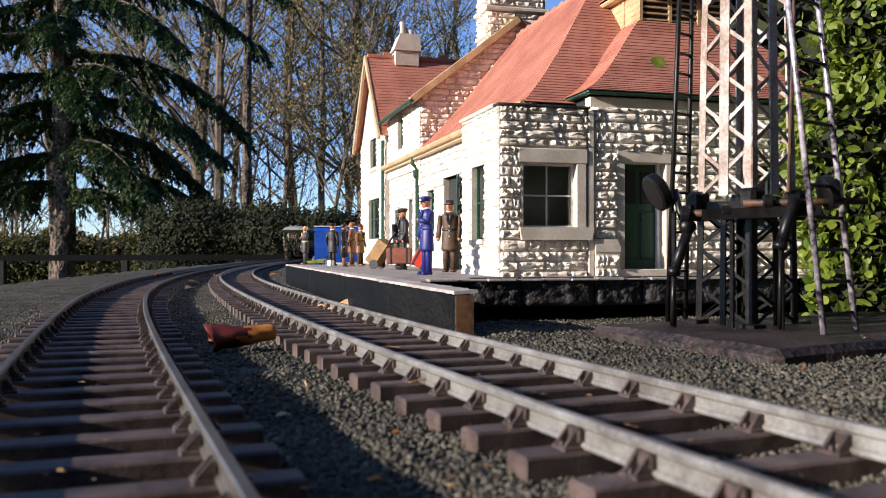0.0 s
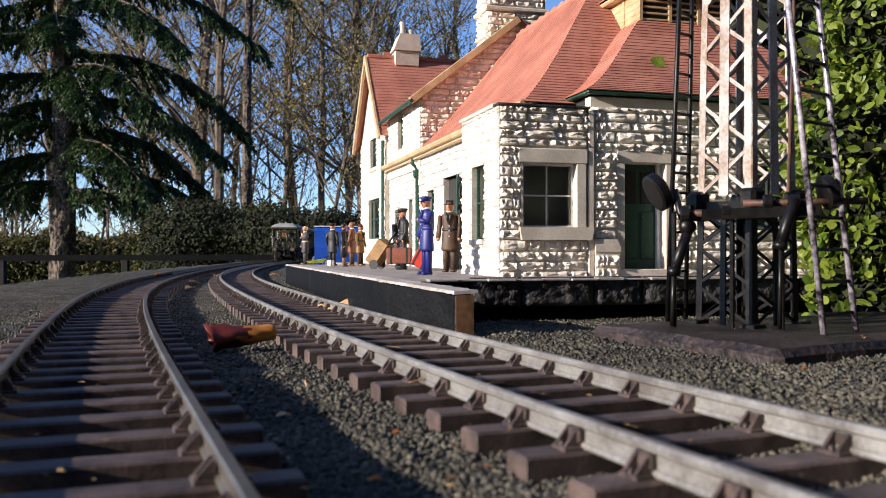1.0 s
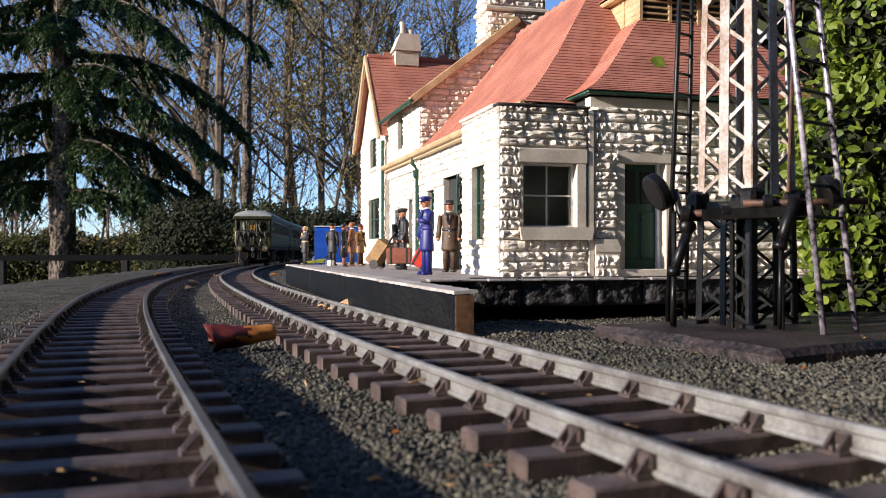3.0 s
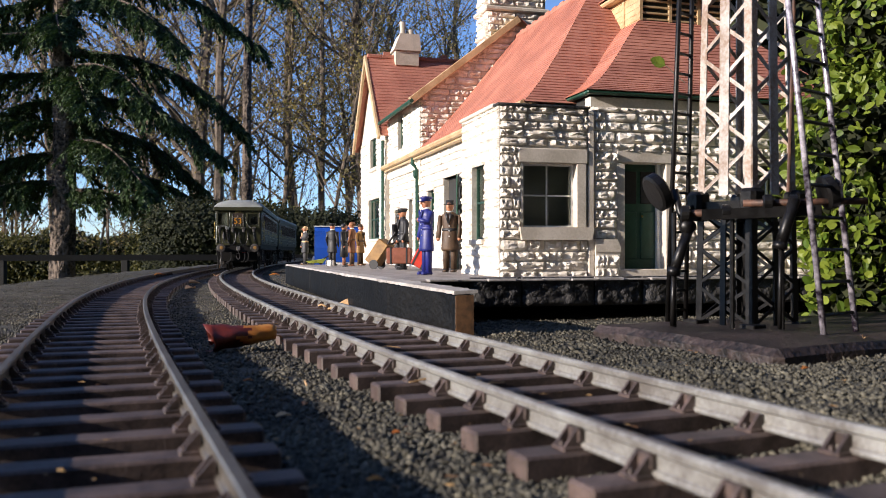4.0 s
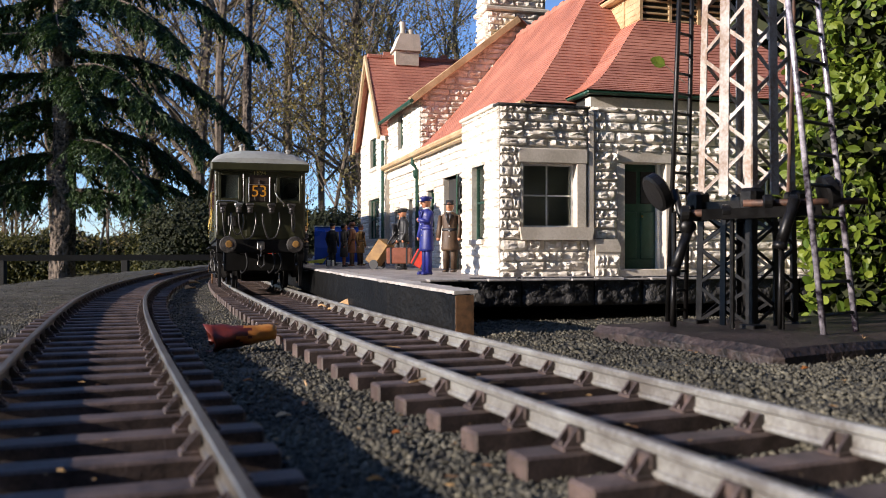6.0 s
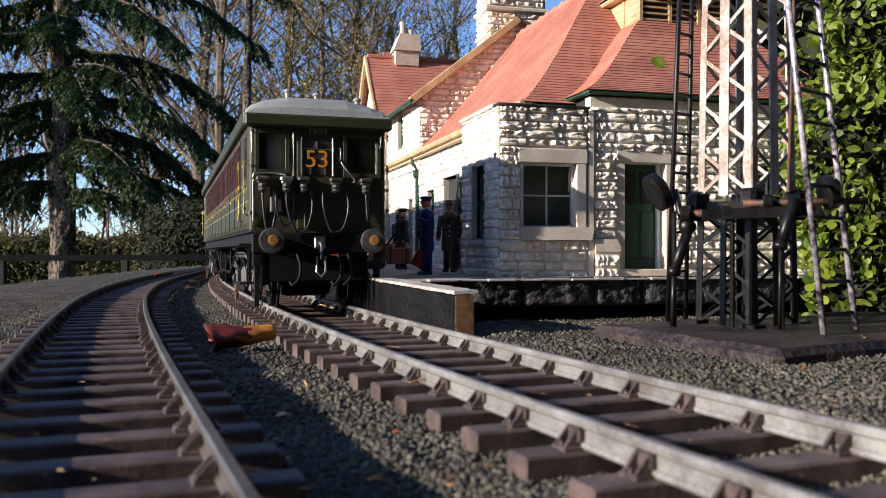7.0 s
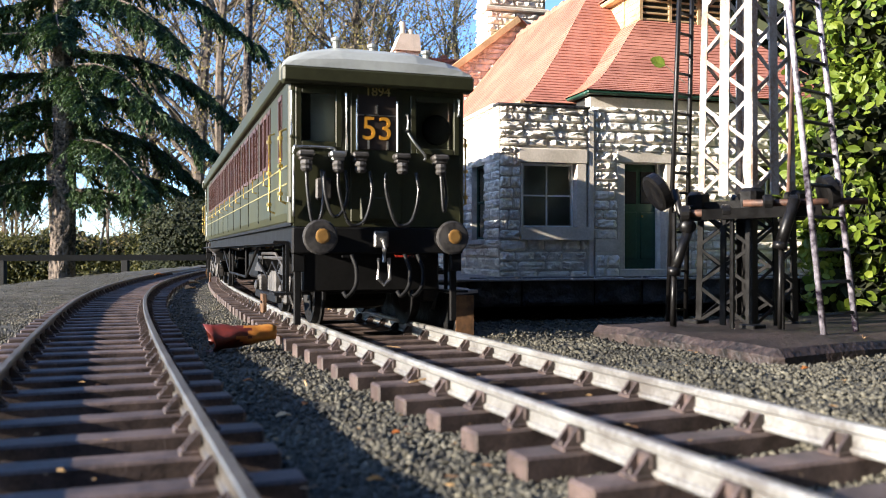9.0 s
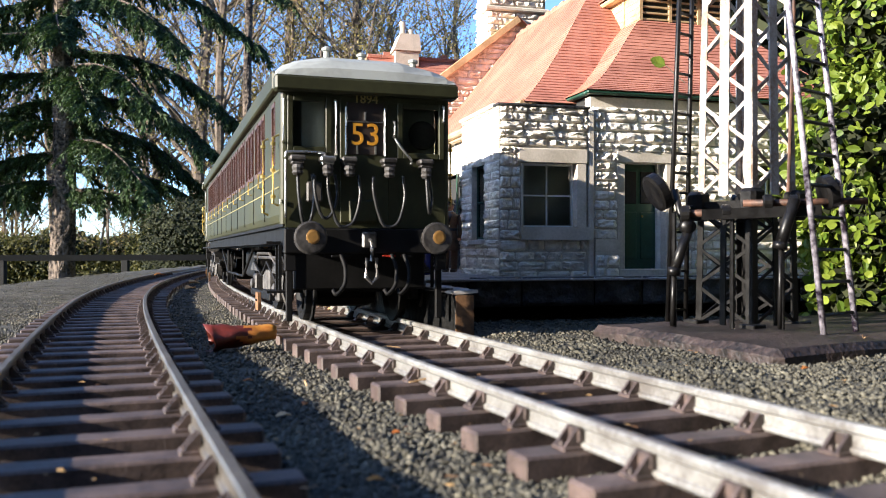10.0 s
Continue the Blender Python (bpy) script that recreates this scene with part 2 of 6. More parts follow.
def lathe(bm, prof, seg=16, m=None, slot=0, squash=1.0):
    """Turn (radius, height) round z."""
    rings = []
    for r, z in prof:
        ring = []
        for k in range(seg):
            c = Vector((r * math.cos(k * math.tau / seg), r * squash * math.sin(k * math.tau / seg), z))
            ring.append(bm.verts.new(m @ c if m is not None else c))
        rings.append(ring)
    for q, w in zip(rings, rings[1:]):
        for k in range(seg):
            bm.faces.new((q[k], q[(k + 1) % seg], w[(k + 1) % seg], w[k])).material_index = slot
    bm.faces.new(rings[0]).material_index = slot
    bm.faces.new(rings[-1]).material_index = slot


def prism(bm, outline, depth, m=None, slot=0):
    """A flat outline (x, z) given depth along y."""
    a = [bm.verts.new((x, 0, z)) for x, z in outline]
    b = [bm.verts.new((x, depth, z)) for x, z in outline]
    fs = [bm.faces.new(a), bm.faces.new(b[::-1])]
    for i in range(len(a)):
        j = (i + 1) % len(a)
        fs.append(bm.faces.new((a[i], b[i], b[j], a[j])))
    for f in fs:
        f.material_index = slot
    if m is not None:
        bmesh.ops.transform(bm, matrix=m, verts=a + b)


def writing(name, text, size, mat, parent, m, depth=0.0004, label=""):
    cu = bpy.data.curves.new(name, "FONT")
    cu.body, cu.size, cu.extrude, cu.align_x, cu.align_y = text, size, depth, "CENTER", "CENTER"
    tmp = bpy.data.objects.new(name, cu)
    scene.collection.objects.link(tmp)
    me = bpy.data.meshes.new_from_object(tmp.evaluated_get(bpy.context.evaluated_depsgraph_get()))
    bpy.data.objects.remove(tmp)
    me.materials.clear()
    me.materials.append(M[mat])
    ob = new(name, me)
    ob.parent = parent
    ob.matrix_basis = m
    if label:
        ob["label"] = label
    return ob


# ---- track lines ----
KNOTS = [0, 0.4, 0.8, 1.2, 1.6, 2.2, 3.0, 4.0, 6.0]


def line(x, y, heading, bends, back=0.6, length=6.2, step=0.005):
    """A smooth line on the ground, as arrays of distance, x, y, heading; straight before its start."""
    s = np.arange(0, length, step)
    k = np.interp(s, KNOTS, bends)
    th = heading + np.concatenate([[0], np.cumsum((k[1:] + k[:-1]) / 2 * step)])
    X = x + np.concatenate([[0], np.cumsum(np.sin(th[:-1]) * step)])
    Y = y + np.concatenate([[0], np.cumsum(np.cos(th[:-1]) * step)])
    b = np.arange(-back, 0, step)
    return (np.concatenate([b, s]), np.concatenate([x + b * math.sin(heading), X]),
            np.concatenate([y + b * math.cos(heading), Y]), np.concatenate([b * 0 + heading, th]))


LINE_B = line(0.1391, 0.08, -0.3931, [0.0076, 0.1371, 0.0595, 0.0739, 0.1404, 0.123, 0.0347, 0.0369, 0.0357])
LINE_A = line(-0.0855, 0.2014, -0.378, [0.0455, 0.0752, 0.1861, 0.1374, 0.0973, 0.0517, 0.0299, 0.027, 0.027])
GAUGE, RAIL_TOP = 0.0635, 0.013


def at_s(ln, s):
    return (np.interp(s, ln[0], ln[1]), np.interp(s, ln[0], ln[2]), np.interp(s, ln[0], ln[3]))


# ---- ground ----
BX, BY, TURN = 0.0591, 0.904, radians(15.5)   # the station's near corner and its turn
UV_WIDE = Matrix.Translation((BX, BY, 0)) @ Matrix.Rotation(TURN, 4, "Z")
# the station, its platform and what stands on it share one scale
NEARER = Matrix.Translation(EYE) @ Matrix.Scale(0.84, 4) @ Matrix.Translation(-EYE)
UV = NEARER @ UV_WIDE


def track_offset(x, y, ln):
    i = np.argmin((ln[1] - x) ** 2 + (ln[2] - y) ** 2)
    return (x - ln[1][i]) * math.cos(ln[3][i]) - (y - ln[2][i]) * math.sin(ln[3][i])


def height(x, y):
    """The ballast's height: a little lower between the tracks, falling away past the outer track and the garden's edge."""
    z = -0.0025 + 0.0012 * noise.noise((x * 9, y * 9, 0.3))
    a, b = track_offset(x, y, LINE_A), track_offset(x, y, LINE_B)
    if b > 0.03:
        z += 0.006 * min(1, (b - 0.03) / 0.05)
    d = math.hypot(x, y)
    if a < -0.27 or d > 5.2:
        e = max(-0.27 - a, d - 5.2)
        z -= 0.75 * min(1, e / 1.3) ** 1.25
    if abs(a) > 0.07 and abs(b) > 0.07:
        z += 0.0022 * noise.noise((x * 30, y * 30, 0))
    if d > 6:
        z += 0.25 * noise.noise((x * 0.12, y * 0.12, 5)) * min(1, (d - 6) / 10)
    return z


def ground():
    r = [0.0] + list(np.geomspace(0.06, 0.8, 46)) + list(np.linspace(0.83, 3.0, 84)) + list(np.geomspace(3.1, 900, 70))
    nseg = 320
    verts, faces = [(0, 0, height(0, 0))], []
    for rr in r[1:]:
        for k in range(nseg):
            a = k * math.tau / nseg
            x, y = rr * math.cos(a), rr * math.sin(a)
            verts.append((x, y, height(x, y) if rr < 60 else -0.75))
    for k in range(nseg):
        faces.append((0, 1 + k, 1 + (k + 1) % nseg))
    for i in range(len(r) - 2):
        for k in range(nseg):
            p, q = 1 + i * nseg, 1 + (i + 1) * nseg
            faces.append((p + k, q + k, q + (k + 1) % nseg, p + (k + 1) % nseg))
    ob = raw("ground", verts, faces, "ballast", smooth=True)
    ob.data.materials.append(M["earth"])
    for p in ob.data.polygons:
        c = p.center
        if math.hypot(c.x, c.y) > 5.8 or track_offset(c.x, c.y, LINE_A) < -0.34:
            p.material_index = 1
    tagged(ob, "grey granite ballast bed falling to rough grass", "ground", kind="structure")


ground()


def stones():
    """Loose grit lying on the bed."""
    rng = np.random.default_rng(4)
    n = 185000
    y = 0.13 + 2.3 * rng.random(n) ** 2.3
    x = -y * 0.56 + y * 1.12 * rng.random(n)
    base = np.array([(1, 0, 0), (-1, 0, 0), (0, 1, 0), (0, -1, 0), (0, 0, 1), (0, 0, -1)], float)
    tri = np.array([(0, 2, 4), (2, 1, 4), (1, 3, 4), (3, 0, 4), (2, 0, 5), (1, 2, 5), (3, 1, 5), (0, 3, 5)])
    keep = []
    for i in range(n):
        keep.append(height(x[i], y[i]))
    z = np.array(keep)
    size = 0.0006 + 0.0010 * rng.random(n) ** 2
    sc = size[:, None] * (0.6 + 0.8 * rng.random((n, 3)))
    sc[:, 2] *= 0.75
    jit = 1 + 0.5 * (rng.random((n, 6, 3)) - 0.5)
    v = base[None] * jit * sc[:, None, :] + 0.35 * sc[:, None, :] * (rng.random((n, 6, 3)) - 0.5)
    ang = rng.random(n) * math.tau
    tilt = (rng.random(n) - 0.5) * 1.4
    ct, st = np.cos(tilt)[:, None], np.sin(tilt)[:, None]
    vy, vz = v[:, :, 1] * ct - v[:, :, 2] * st, v[:, :, 1] * st + v[:, :, 2] * ct
    c, s = np.cos(ang)[:, None], np.sin(ang)[:, None]
    vx = v[:, :, 0]
    out = np.stack([vx * c - vy * s + x[:, None], vx * s + vy * c + y[:, None], vz + (z + size * 0.35)[:, None]], -1).reshape(-1, 3)
    idx = (tri[None] + (np.arange(n) * 6)[:, None, None]).reshape(-1, 3)
    me = bpy.data.meshes.new("grit")
    me.vertices.add(len(out))
    me.vertices.foreach_set("co", out.ravel())
    me.loops.add(idx.size)
    me.loops.foreach_set("vertex_index", idx.ravel())
    me.polygons.add(len(idx))
    me.polygons.foreach_set("loop_start", np.arange(0, idx.size, 3))
    me.update(calc_edges=True)
    me.materials.append(M["grit"])
    tagged(new("grit", me), "loose grey granite grit between the tracks", "gravel", kind="stuff")


# ---- tracks ----
def rail_mesh(ln, off, mat, parent):
    """Bullhead rail swept along the line."""
    prof = [(-.0011, .0045), (.0011, .0045), (.0016, .0052), (.0014, .0062), (.0006, .0068), (.0006, .0098), (.0017, .0107), (.0018, .0122), (.0012, .013),
            (-.0012, .013), (-.0018, .0122), (-.0017, .0107), (-.0006, .0098), (-.0006, .0068), (-.0014, .0062), (-.0016, .0052)]
    s0 = list(np.arange(-0.55, 1.6, 0.02)) + list(np.arange(1.6, 6.1, 0.05))
    verts, faces = [], []
    n = len(prof)
    for s in s0:
        x, y, th = at_s(ln, s)
        cx, cy = math.cos(th), -math.sin(th)
        for p, z in prof:
            verts.append((x + (off + p) * cx, y + (off + p) * cy, z))
    for i in range(len(s0) - 1):
        for k in range(n):
            faces.append((i * n + k, i * n + (k + 1) % n, (i + 1) * n + (k + 1) % n, (i + 1) * n + k))
    faces += [tuple(range(n)), tuple(range((len(s0) - 1) * n, len(s0) * n))[::-1]]
    return raw("rail", verts, faces, mat, parent)


def chair_bm():
    """A cast chair: base plate, outer jaw with two ribs, inner jaw, key and bolts; the rail runs along y."""
    bm = bmesh.new()
    box(bm, -.0072, .0066, -.0036, .0036, .0040, .0056, .0004)
    for yy in (-.0024, .0024):
        prism(bm, [(-.0068, .0052), (-.0014, .0052), (-.0014, .0106), (-.0024, .0106)], .0011, pose(0, yy - .00055, 0))
        prism(bm, [(.0062, .0052), (.0014, .0052), (.0014, .0100), (.0022, .0100)], .0011, pose(0, yy - .00055, 0))
    box(bm, -.0026, -.0009, -.0036, .0036, .0066, .0104, .0003)
    box(bm, .0009, .0018, -.0030, .0030, .0066, .0098, .0002)
    for xx in (-.0058, .0052):
        lathe(bm, [(.0008, .0054), (.0008, .0066), (.0004, .0069)], 6, pose(xx, 0, 0))
    return bm


def sleeper_bm():
    bm = bmesh.new()
    box(bm, -.052, .052, -.0058, .0058, -.0055, .0045, .0008)
    return bm


def tracks():
    sm = finish("sleeper", sleeper_bm(), "sleeper")
    cm = finish("chair", chair_bm(), "chair")
    rng = random.Random(3)
    for nm, ln, mat, lab in (("railway_track", LINE_B, "rail", "station track with purple-brown sleepers and pale weathered rails"),
                             ("railway_track", LINE_A, "dark_rail", "outer curved track with dark sleepers and dull rails")):
        t = empty(nm)
        tagged(t, lab, "railway track", "tracks", "structure")
        for sg in (-1, 1):
            rail_mesh(ln, sg * GAUGE / 2, mat, t)
        s = -0.3
        far = []
        while s < 6.0:
            x, y, th = at_s(ln, s)
            m = pose(x + rng.uniform(-.0008, .0008), y, rng.uniform(-.0004, 0.0002), 0, 0, math.degrees(-th) + rng.uniform(-1, 1))
            ob = new("sleeper", sm)
            ob.parent, ob.matrix_basis = t, m
            for sg in (-1, 1):
                mm = pose(sg * GAUGE / 2, 0, 0, 0, 0, 0 if sg < 0 else 180)
                if s < 1.9:
                    c = new("chair", cm)
                    c.parent, c.matrix_basis = ob, mm
                else:
                    far.append(m @ mm)
            s += 0.0325
        bm = bmesh.new()
        for m in far:
            box(bm, -.0066, .0062, -.0034, .0034, .0042, .0054, 0, m)
            box(bm, -.0048, -.0012, -.0024, .0024, .0052, .0102, 0, m)
        tagged(part("distant_chairs", bm, "chair", t), kind="stuff")
    stones()


tracks()


# ---- platform ----
def platform():
    p = empty("platform", UV)
    tagged(p, "low station platform with pale surface and black front", "platform", kind="structure")
    bm = bmesh.new()
    box(bm, -.118, .0, -.083, .868, .012, .0324, .001)
    box(bm, .0002, .75, -.083, 1.25, .012, .0324, .001)
    part("platform_deck", bm, "paving", p)
    rng = random.Random(8)
    wide = UV.inverted() @ UV_WIDE
    # tarred edging boards along the track side, with a sawn end
    for i, (v0, v1) in enumerate(((-.32, -.07), (-.105, .2), (.201, .47), (.471, .72), (.721, .872))):
        bm = bmesh.new()
        dz = rng.uniform(-.0008, 0)
        box(bm, -.142, -.129, v0, v1, -.004, .0312 + dz, .0008)
        if i == 0:
            # the near board swings outward to its sawn end
            for vt in bm.verts:
                far = vt.co.y > -.2
                vt.co.y = -.104 if far else vt.co.y
                vt.co = vt.co if far else wide @ vt.co
        b = part("edging_board", bm, "black_wood", p)
        if i == 0:
            bm = bmesh.new()
            box(bm, -.1415, -.1295, v0 - .0006, v0 + .0002, -.003, .0305)
            part("sawn_end", bm, "cut_wood", b, "sawn brown timber end", at=wide)
            bm = bmesh.new()
            for z in (.008, .016):
                lathe(bm, [(.0022, 0), (.0022, .0012), (.0012, .0018)], 8, pose(-.142, v0 + .02, z, 0, -90, 0))
            part("bolt", bm, "rust", b, at=wide)
    for lo, hi, sway in ((-.1035, .87, False), (-.318, -.105, True)):
        bm = bmesh.new()
        n = 150
        top = []
        for i in range(n + 1):
            v = lo + (hi - lo) * i / n
            w = .002 + .006 * noise.noise((v * 30, 1, 2)) + .003 * noise.noise((v * 90, 5, 2))
            top.append((bm.verts.new((-.1422 + .0012 * noise.noise((v * 60, 3, 1)), v, .0312 - .0016 * abs(noise.noise((v * 45, 8, 1))))), bm.verts.new((-.1416 + .002 * noise.noise((v * 70, 3, 1)), v, .0332)), bm.verts.new((-.1428 + .014 + w, v, .0338)), bm.verts.new((-.1428 + .014 + w, v, .0318))))
        for a, b in zip(top, top[1:]):
            for k in range(4):
                bm.faces.new((a[k], a[(k + 1) % 4], b[(k + 1) % 4], b[k]))
        bm.faces.new(top[0]), bm.faces.new(top[-1])
        for vt in bm.verts:
            if sway:
                vt.co = vt.co.lerp(wide @ vt.co, (-.105 - vt.co.y) / .213)
        part("edge_strip", bm, "paleedge", p, "worn pale edge strip")
    # near end: black painted rock-faced blocks in a row, standing on a dark plinth
    u = -.06
    while u < .72:
        w = rng.uniform(.045, .075)
        bm = bmesh.new()
        bmesh.ops.create_grid(bm, x_segments=22, y_segments=12, size=.5)
        for vv in bm.verts:
            x, z = vv.co.x, vv.co.y
            ed = min(.5 - abs(x), .5 - abs(z))
            d = .003 + .0035 * min(1, ed * 12) * (.8 + .7 * noise.noise((x * 5 + u * 40, z * 4, 3))) + .004 * abs(noise.noise((x * 16, z * 11, u * 60))) * min(1, ed * 8)
            vv.co = Vector((u + w / 2 + x * (w - .0012), -.083 - d, .0205 + z * .028))
        part("black_block", bm, "black_stone", p, smooth=True)
        u += w
    bm = bmesh.new()
    box(bm, -.062, .74, -.0845, -.0832, .0068, .03)
    part("joint", bm, "black_wood", p)
    bm = bmesh.new()
    prism(bm, [(-.128, .0068), (-.03, .0068), (-.03, .030), (-.128, .030)], .02, pose(0, -.084, 0))
    part("end_block", bm, "black_stone", p)
    bm = bmesh.new()
    for i in range(30):
        u0 = -.1 + i * .028
        box(bm, u0, u0 + .0275, -.094 + .002 * math.sin(i * 2.1), -.078, .0308, .0332 + .0004 * math.sin(i * 3.3), .0006)
    part("coping", bm, "paleedge", p, "pale worn stone coping")


platform()

# ---- station building ----
PLAT = 0.0334
stone_meshes = []


def make_stones():
    for k in range(10):
        bm = bmesh.new()
        bmesh.ops.create_grid(bm, x_segments=8, y_segments=5, size=.5)
        for v in bm.verts:
            x, z = v.co.x, v.co.y
            ex, ez = .5 - abs(x), .5 - abs(z)
            bulge = min(1, ex * 9) ** .6 * min(1, ez * 5.5) ** .6
            d = bulge * (.55 + .95 * noise.noise((x * 3.4 + k * 7, z * 2.4, k * 3.3))) + .33 * bulge * noise.noise((x * 6, z * 4.5, k))
            sx = x + (.06 * noise.noise((z * 3, k, 1)) if ex < .02 else 0)
            v.co = Vector((sx, -max(d, 0.0) - .12 if min(ex, ez) > .01 else 0.06, z))
        me = finish("stone", bm, "stone")
        stone_meshes.append(me)


make_stones()


def cells(a0, a1, z0, z1, holes):
    """The rectangle less its holes, as rectangles."""
    xs = sorted({a0, a1, *(h for o in holes for h in o[:2] if a0 < h < a1)})
    out = []
    for p, q in zip(xs, xs[1:]):
        mid, z = (p + q) / 2, z0
        for o in sorted((o for o in holes if o[0] < mid < o[1]), key=lambda o: o[2]):
            if o[2] > z:
                out.append((p, q, z, o[2]))
            z = max(z, o[3])
        if z < z1:
            out.append((p, q, z, z1))
    return out


def wall(parent, m, a0, a1, z0, z1, holes=(), course=.0104, thick=.012, top=None, seed=1, long=.03, proud=.0039, limit=280):
    """A wall of coursed rock-faced stone on a mortar core. Local x runs along it, -y is its face. top(a): a sloping top edge."""
    bm = bmesh.new()
    if top is None:
        for c in cells(a0, a1, z0, z1, holes):
            box(bm, c[0], c[1], 0, thick, c[2], c[3])
    else:
        prism(bm, top, thick)
    w = part("wall", bm, "mortar", parent, at=m)
    rng = random.Random(seed)
    edge = (lambda a: z1) if top is None else (lambda a: np.interp(a, [t[0] for t in sorted(top[2:] if len(top) > 3 else top)], [t[1] for t in sorted(top[2:] if len(top) > 3 else top)]))
    z = z0
    spots = []
    while z < z1 - course * .4:
        h = min(course * rng.choice((.85, 1, 1, 1.2)), z1 - z)
        a = a0 - rng.uniform(0, long * .6)
        while a < a1:
            ln = long * rng.uniform(.5, 1.4)
            b0, b1 = max(a, a0), min(a + ln, a1)
            if top is not None:
                while b1 - b0 > .003 and edge(b0) < z + h * .7:
                    b0 += .002
                while b1 - b0 > .003 and edge(b1) < z + h * .7:
                    b1 -= .002
            segs = [(b0, b1)]
            for o in holes:
                if o[2] < z + h * .6 and o[3] > z + h * .4:
                    nxt = []
                    for p, q in segs:
                        if q <= o[0] or p >= o[1]:
                            nxt.append((p, q))
                        else:
                            if p < o[0]:
                                nxt.append((p, o[0]))
                            if q > o[1]:
                                nxt.append((o[1], q))
                    segs = nxt
            spots += [(p, q, z, h) for p, q in segs if q - p > .0035]
            a += ln
        z += h
    for i, (p, q, zz, h) in enumerate(spots[:limit]):
        ob = new("stone", rng.choice(stone_meshes))
        ob.parent = w
        flip = rng.choice((1, -1))
        ob.matrix_basis = Matrix.LocRotScale(((p + q) / 2, 0, zz + h / 2), None, (flip * (q - p - .0006), proud * rng.uniform(.75, 1.3), h - .0006))
    if len(spots) > limit:
        bm = bmesh.new()
        for p, q, zz, h in spots[limit:]:
            d = proud * rng.uniform(.5, 1.2)
            box(bm, p + .0003, q - .0003, -d, .001, zz + .0003, zz + h - .0003, .0012)
        tagged(part("stonework", bm, "stone", w), kind="stuff")
    return w


def END(v):
    return pose(0, v, 0)


def SIDE(u):
    return pose(u, 0, 0, 0, 0, -90)


def sash(parent, m, a0, a1, z0, z1, cols=2, rows=2, deep=.007, frame_mat="white", bar=.0022, lab=""):
    """A sash window set back in its opening: frame, glazing bars and panes."""
    w = empty("window", None, parent)
    w.matrix_basis = m
    if lab:
        w["label"] = lab
    bm = bmesh.new()
    t = bar * 1.3
    box(bm, a0, a0 + t, deep, deep + .004, z0, z1), box(bm, a1 - t, a1, deep, deep + .004, z0, z1)
    box(bm, a0 + t, a1 - t, deep, deep + .004, z0, z0 + t), box(bm, a0 + t, a1 - t, deep, deep + .004, z1 - t, z1)
    part("window_frame", bm, frame_mat, w)
    for i in range(1, cols):
        bm = bmesh.new()
        c = a0 + (a1 - a0) * i / cols
        box(bm, c - bar / 2, c + bar / 2, deep + .0005, deep + .003, z0 + t, z1 - t)
        part("glazing_bar", bm, frame_mat, w)
    for i in range(1, rows):
        bm = bmesh.new()
        c = z0 + (z1 - z0) * i / rows
        box(bm, a0 + t, a1 - t, deep - .0004, deep + .0034, c - bar / 2, c + bar / 2)
        part("glazing_bar", bm, frame_mat, w)
    for i in range(cols):
        for j in range(rows):
            bm = bmesh.new()
            box(bm, a0 + (a1 - a0) * i / cols, a0 + (a1 - a0) * (i + 1) / cols, deep + .0015, deep + .002, z0 + (z1 - z0) * j / rows, z0 + (z1 - z0) * (j + 1) / rows)
            part("pane", bm, "pane", w).visible_shadow = False
    return w


def slope(parent, e0, e1, r0, r1, courses, flare=.0, mat="tile", drop=.0009, lift=.0):
    """A tiled roof face from eave e0-e1 to ridge r0-r1 in stepped courses; flare lifts the lower courses' outer edge."""
    e0, e1, r0, r1 = map(Vector, (e0, e1, r0, r1))
    nrm = (e1 - e0).cross(r0 + r1 - e0 - e1)
    nrm.normalize()
    if nrm.z < 0:
        nrm = -nrm
    roof = empty("roof", None, parent)

    def at(t, k):
        p = e0.lerp(r0, t) if k == 0 else e1.lerp(r1, t)
        return p - Vector((0, 0, flare * math.sin(min(t, 1) * math.pi) * (1 - t) * 1.3))
    for i in range(courses):
        t0, t1 = i / courses, (i + 1.25) / courses
        t1 = min(t1, 1)
        a, b, c, d = at(t0, 0), at(t0, 1), at(t1, 1), at(t1, 0)
        up = nrm * drop
        bm = bmesh.new()
        vs = [bm.verts.new(p) for p in (a + up, b + up, c, d, a - up * .3, b - up * .3)]
        bm.faces.new((vs[0], vs[1], vs[2], vs[3]))
        bm.faces.new((vs[4], vs[5], vs[1], vs[0]))
        part("tile_course", bm, mat, roof)
    return roof


def gutter(parent, a, b, r=.004, mat="cream"):
    bm = bmesh.new()
    tube(bm, [a, b], r, 8)
    return part("gutter", bm, mat, parent)


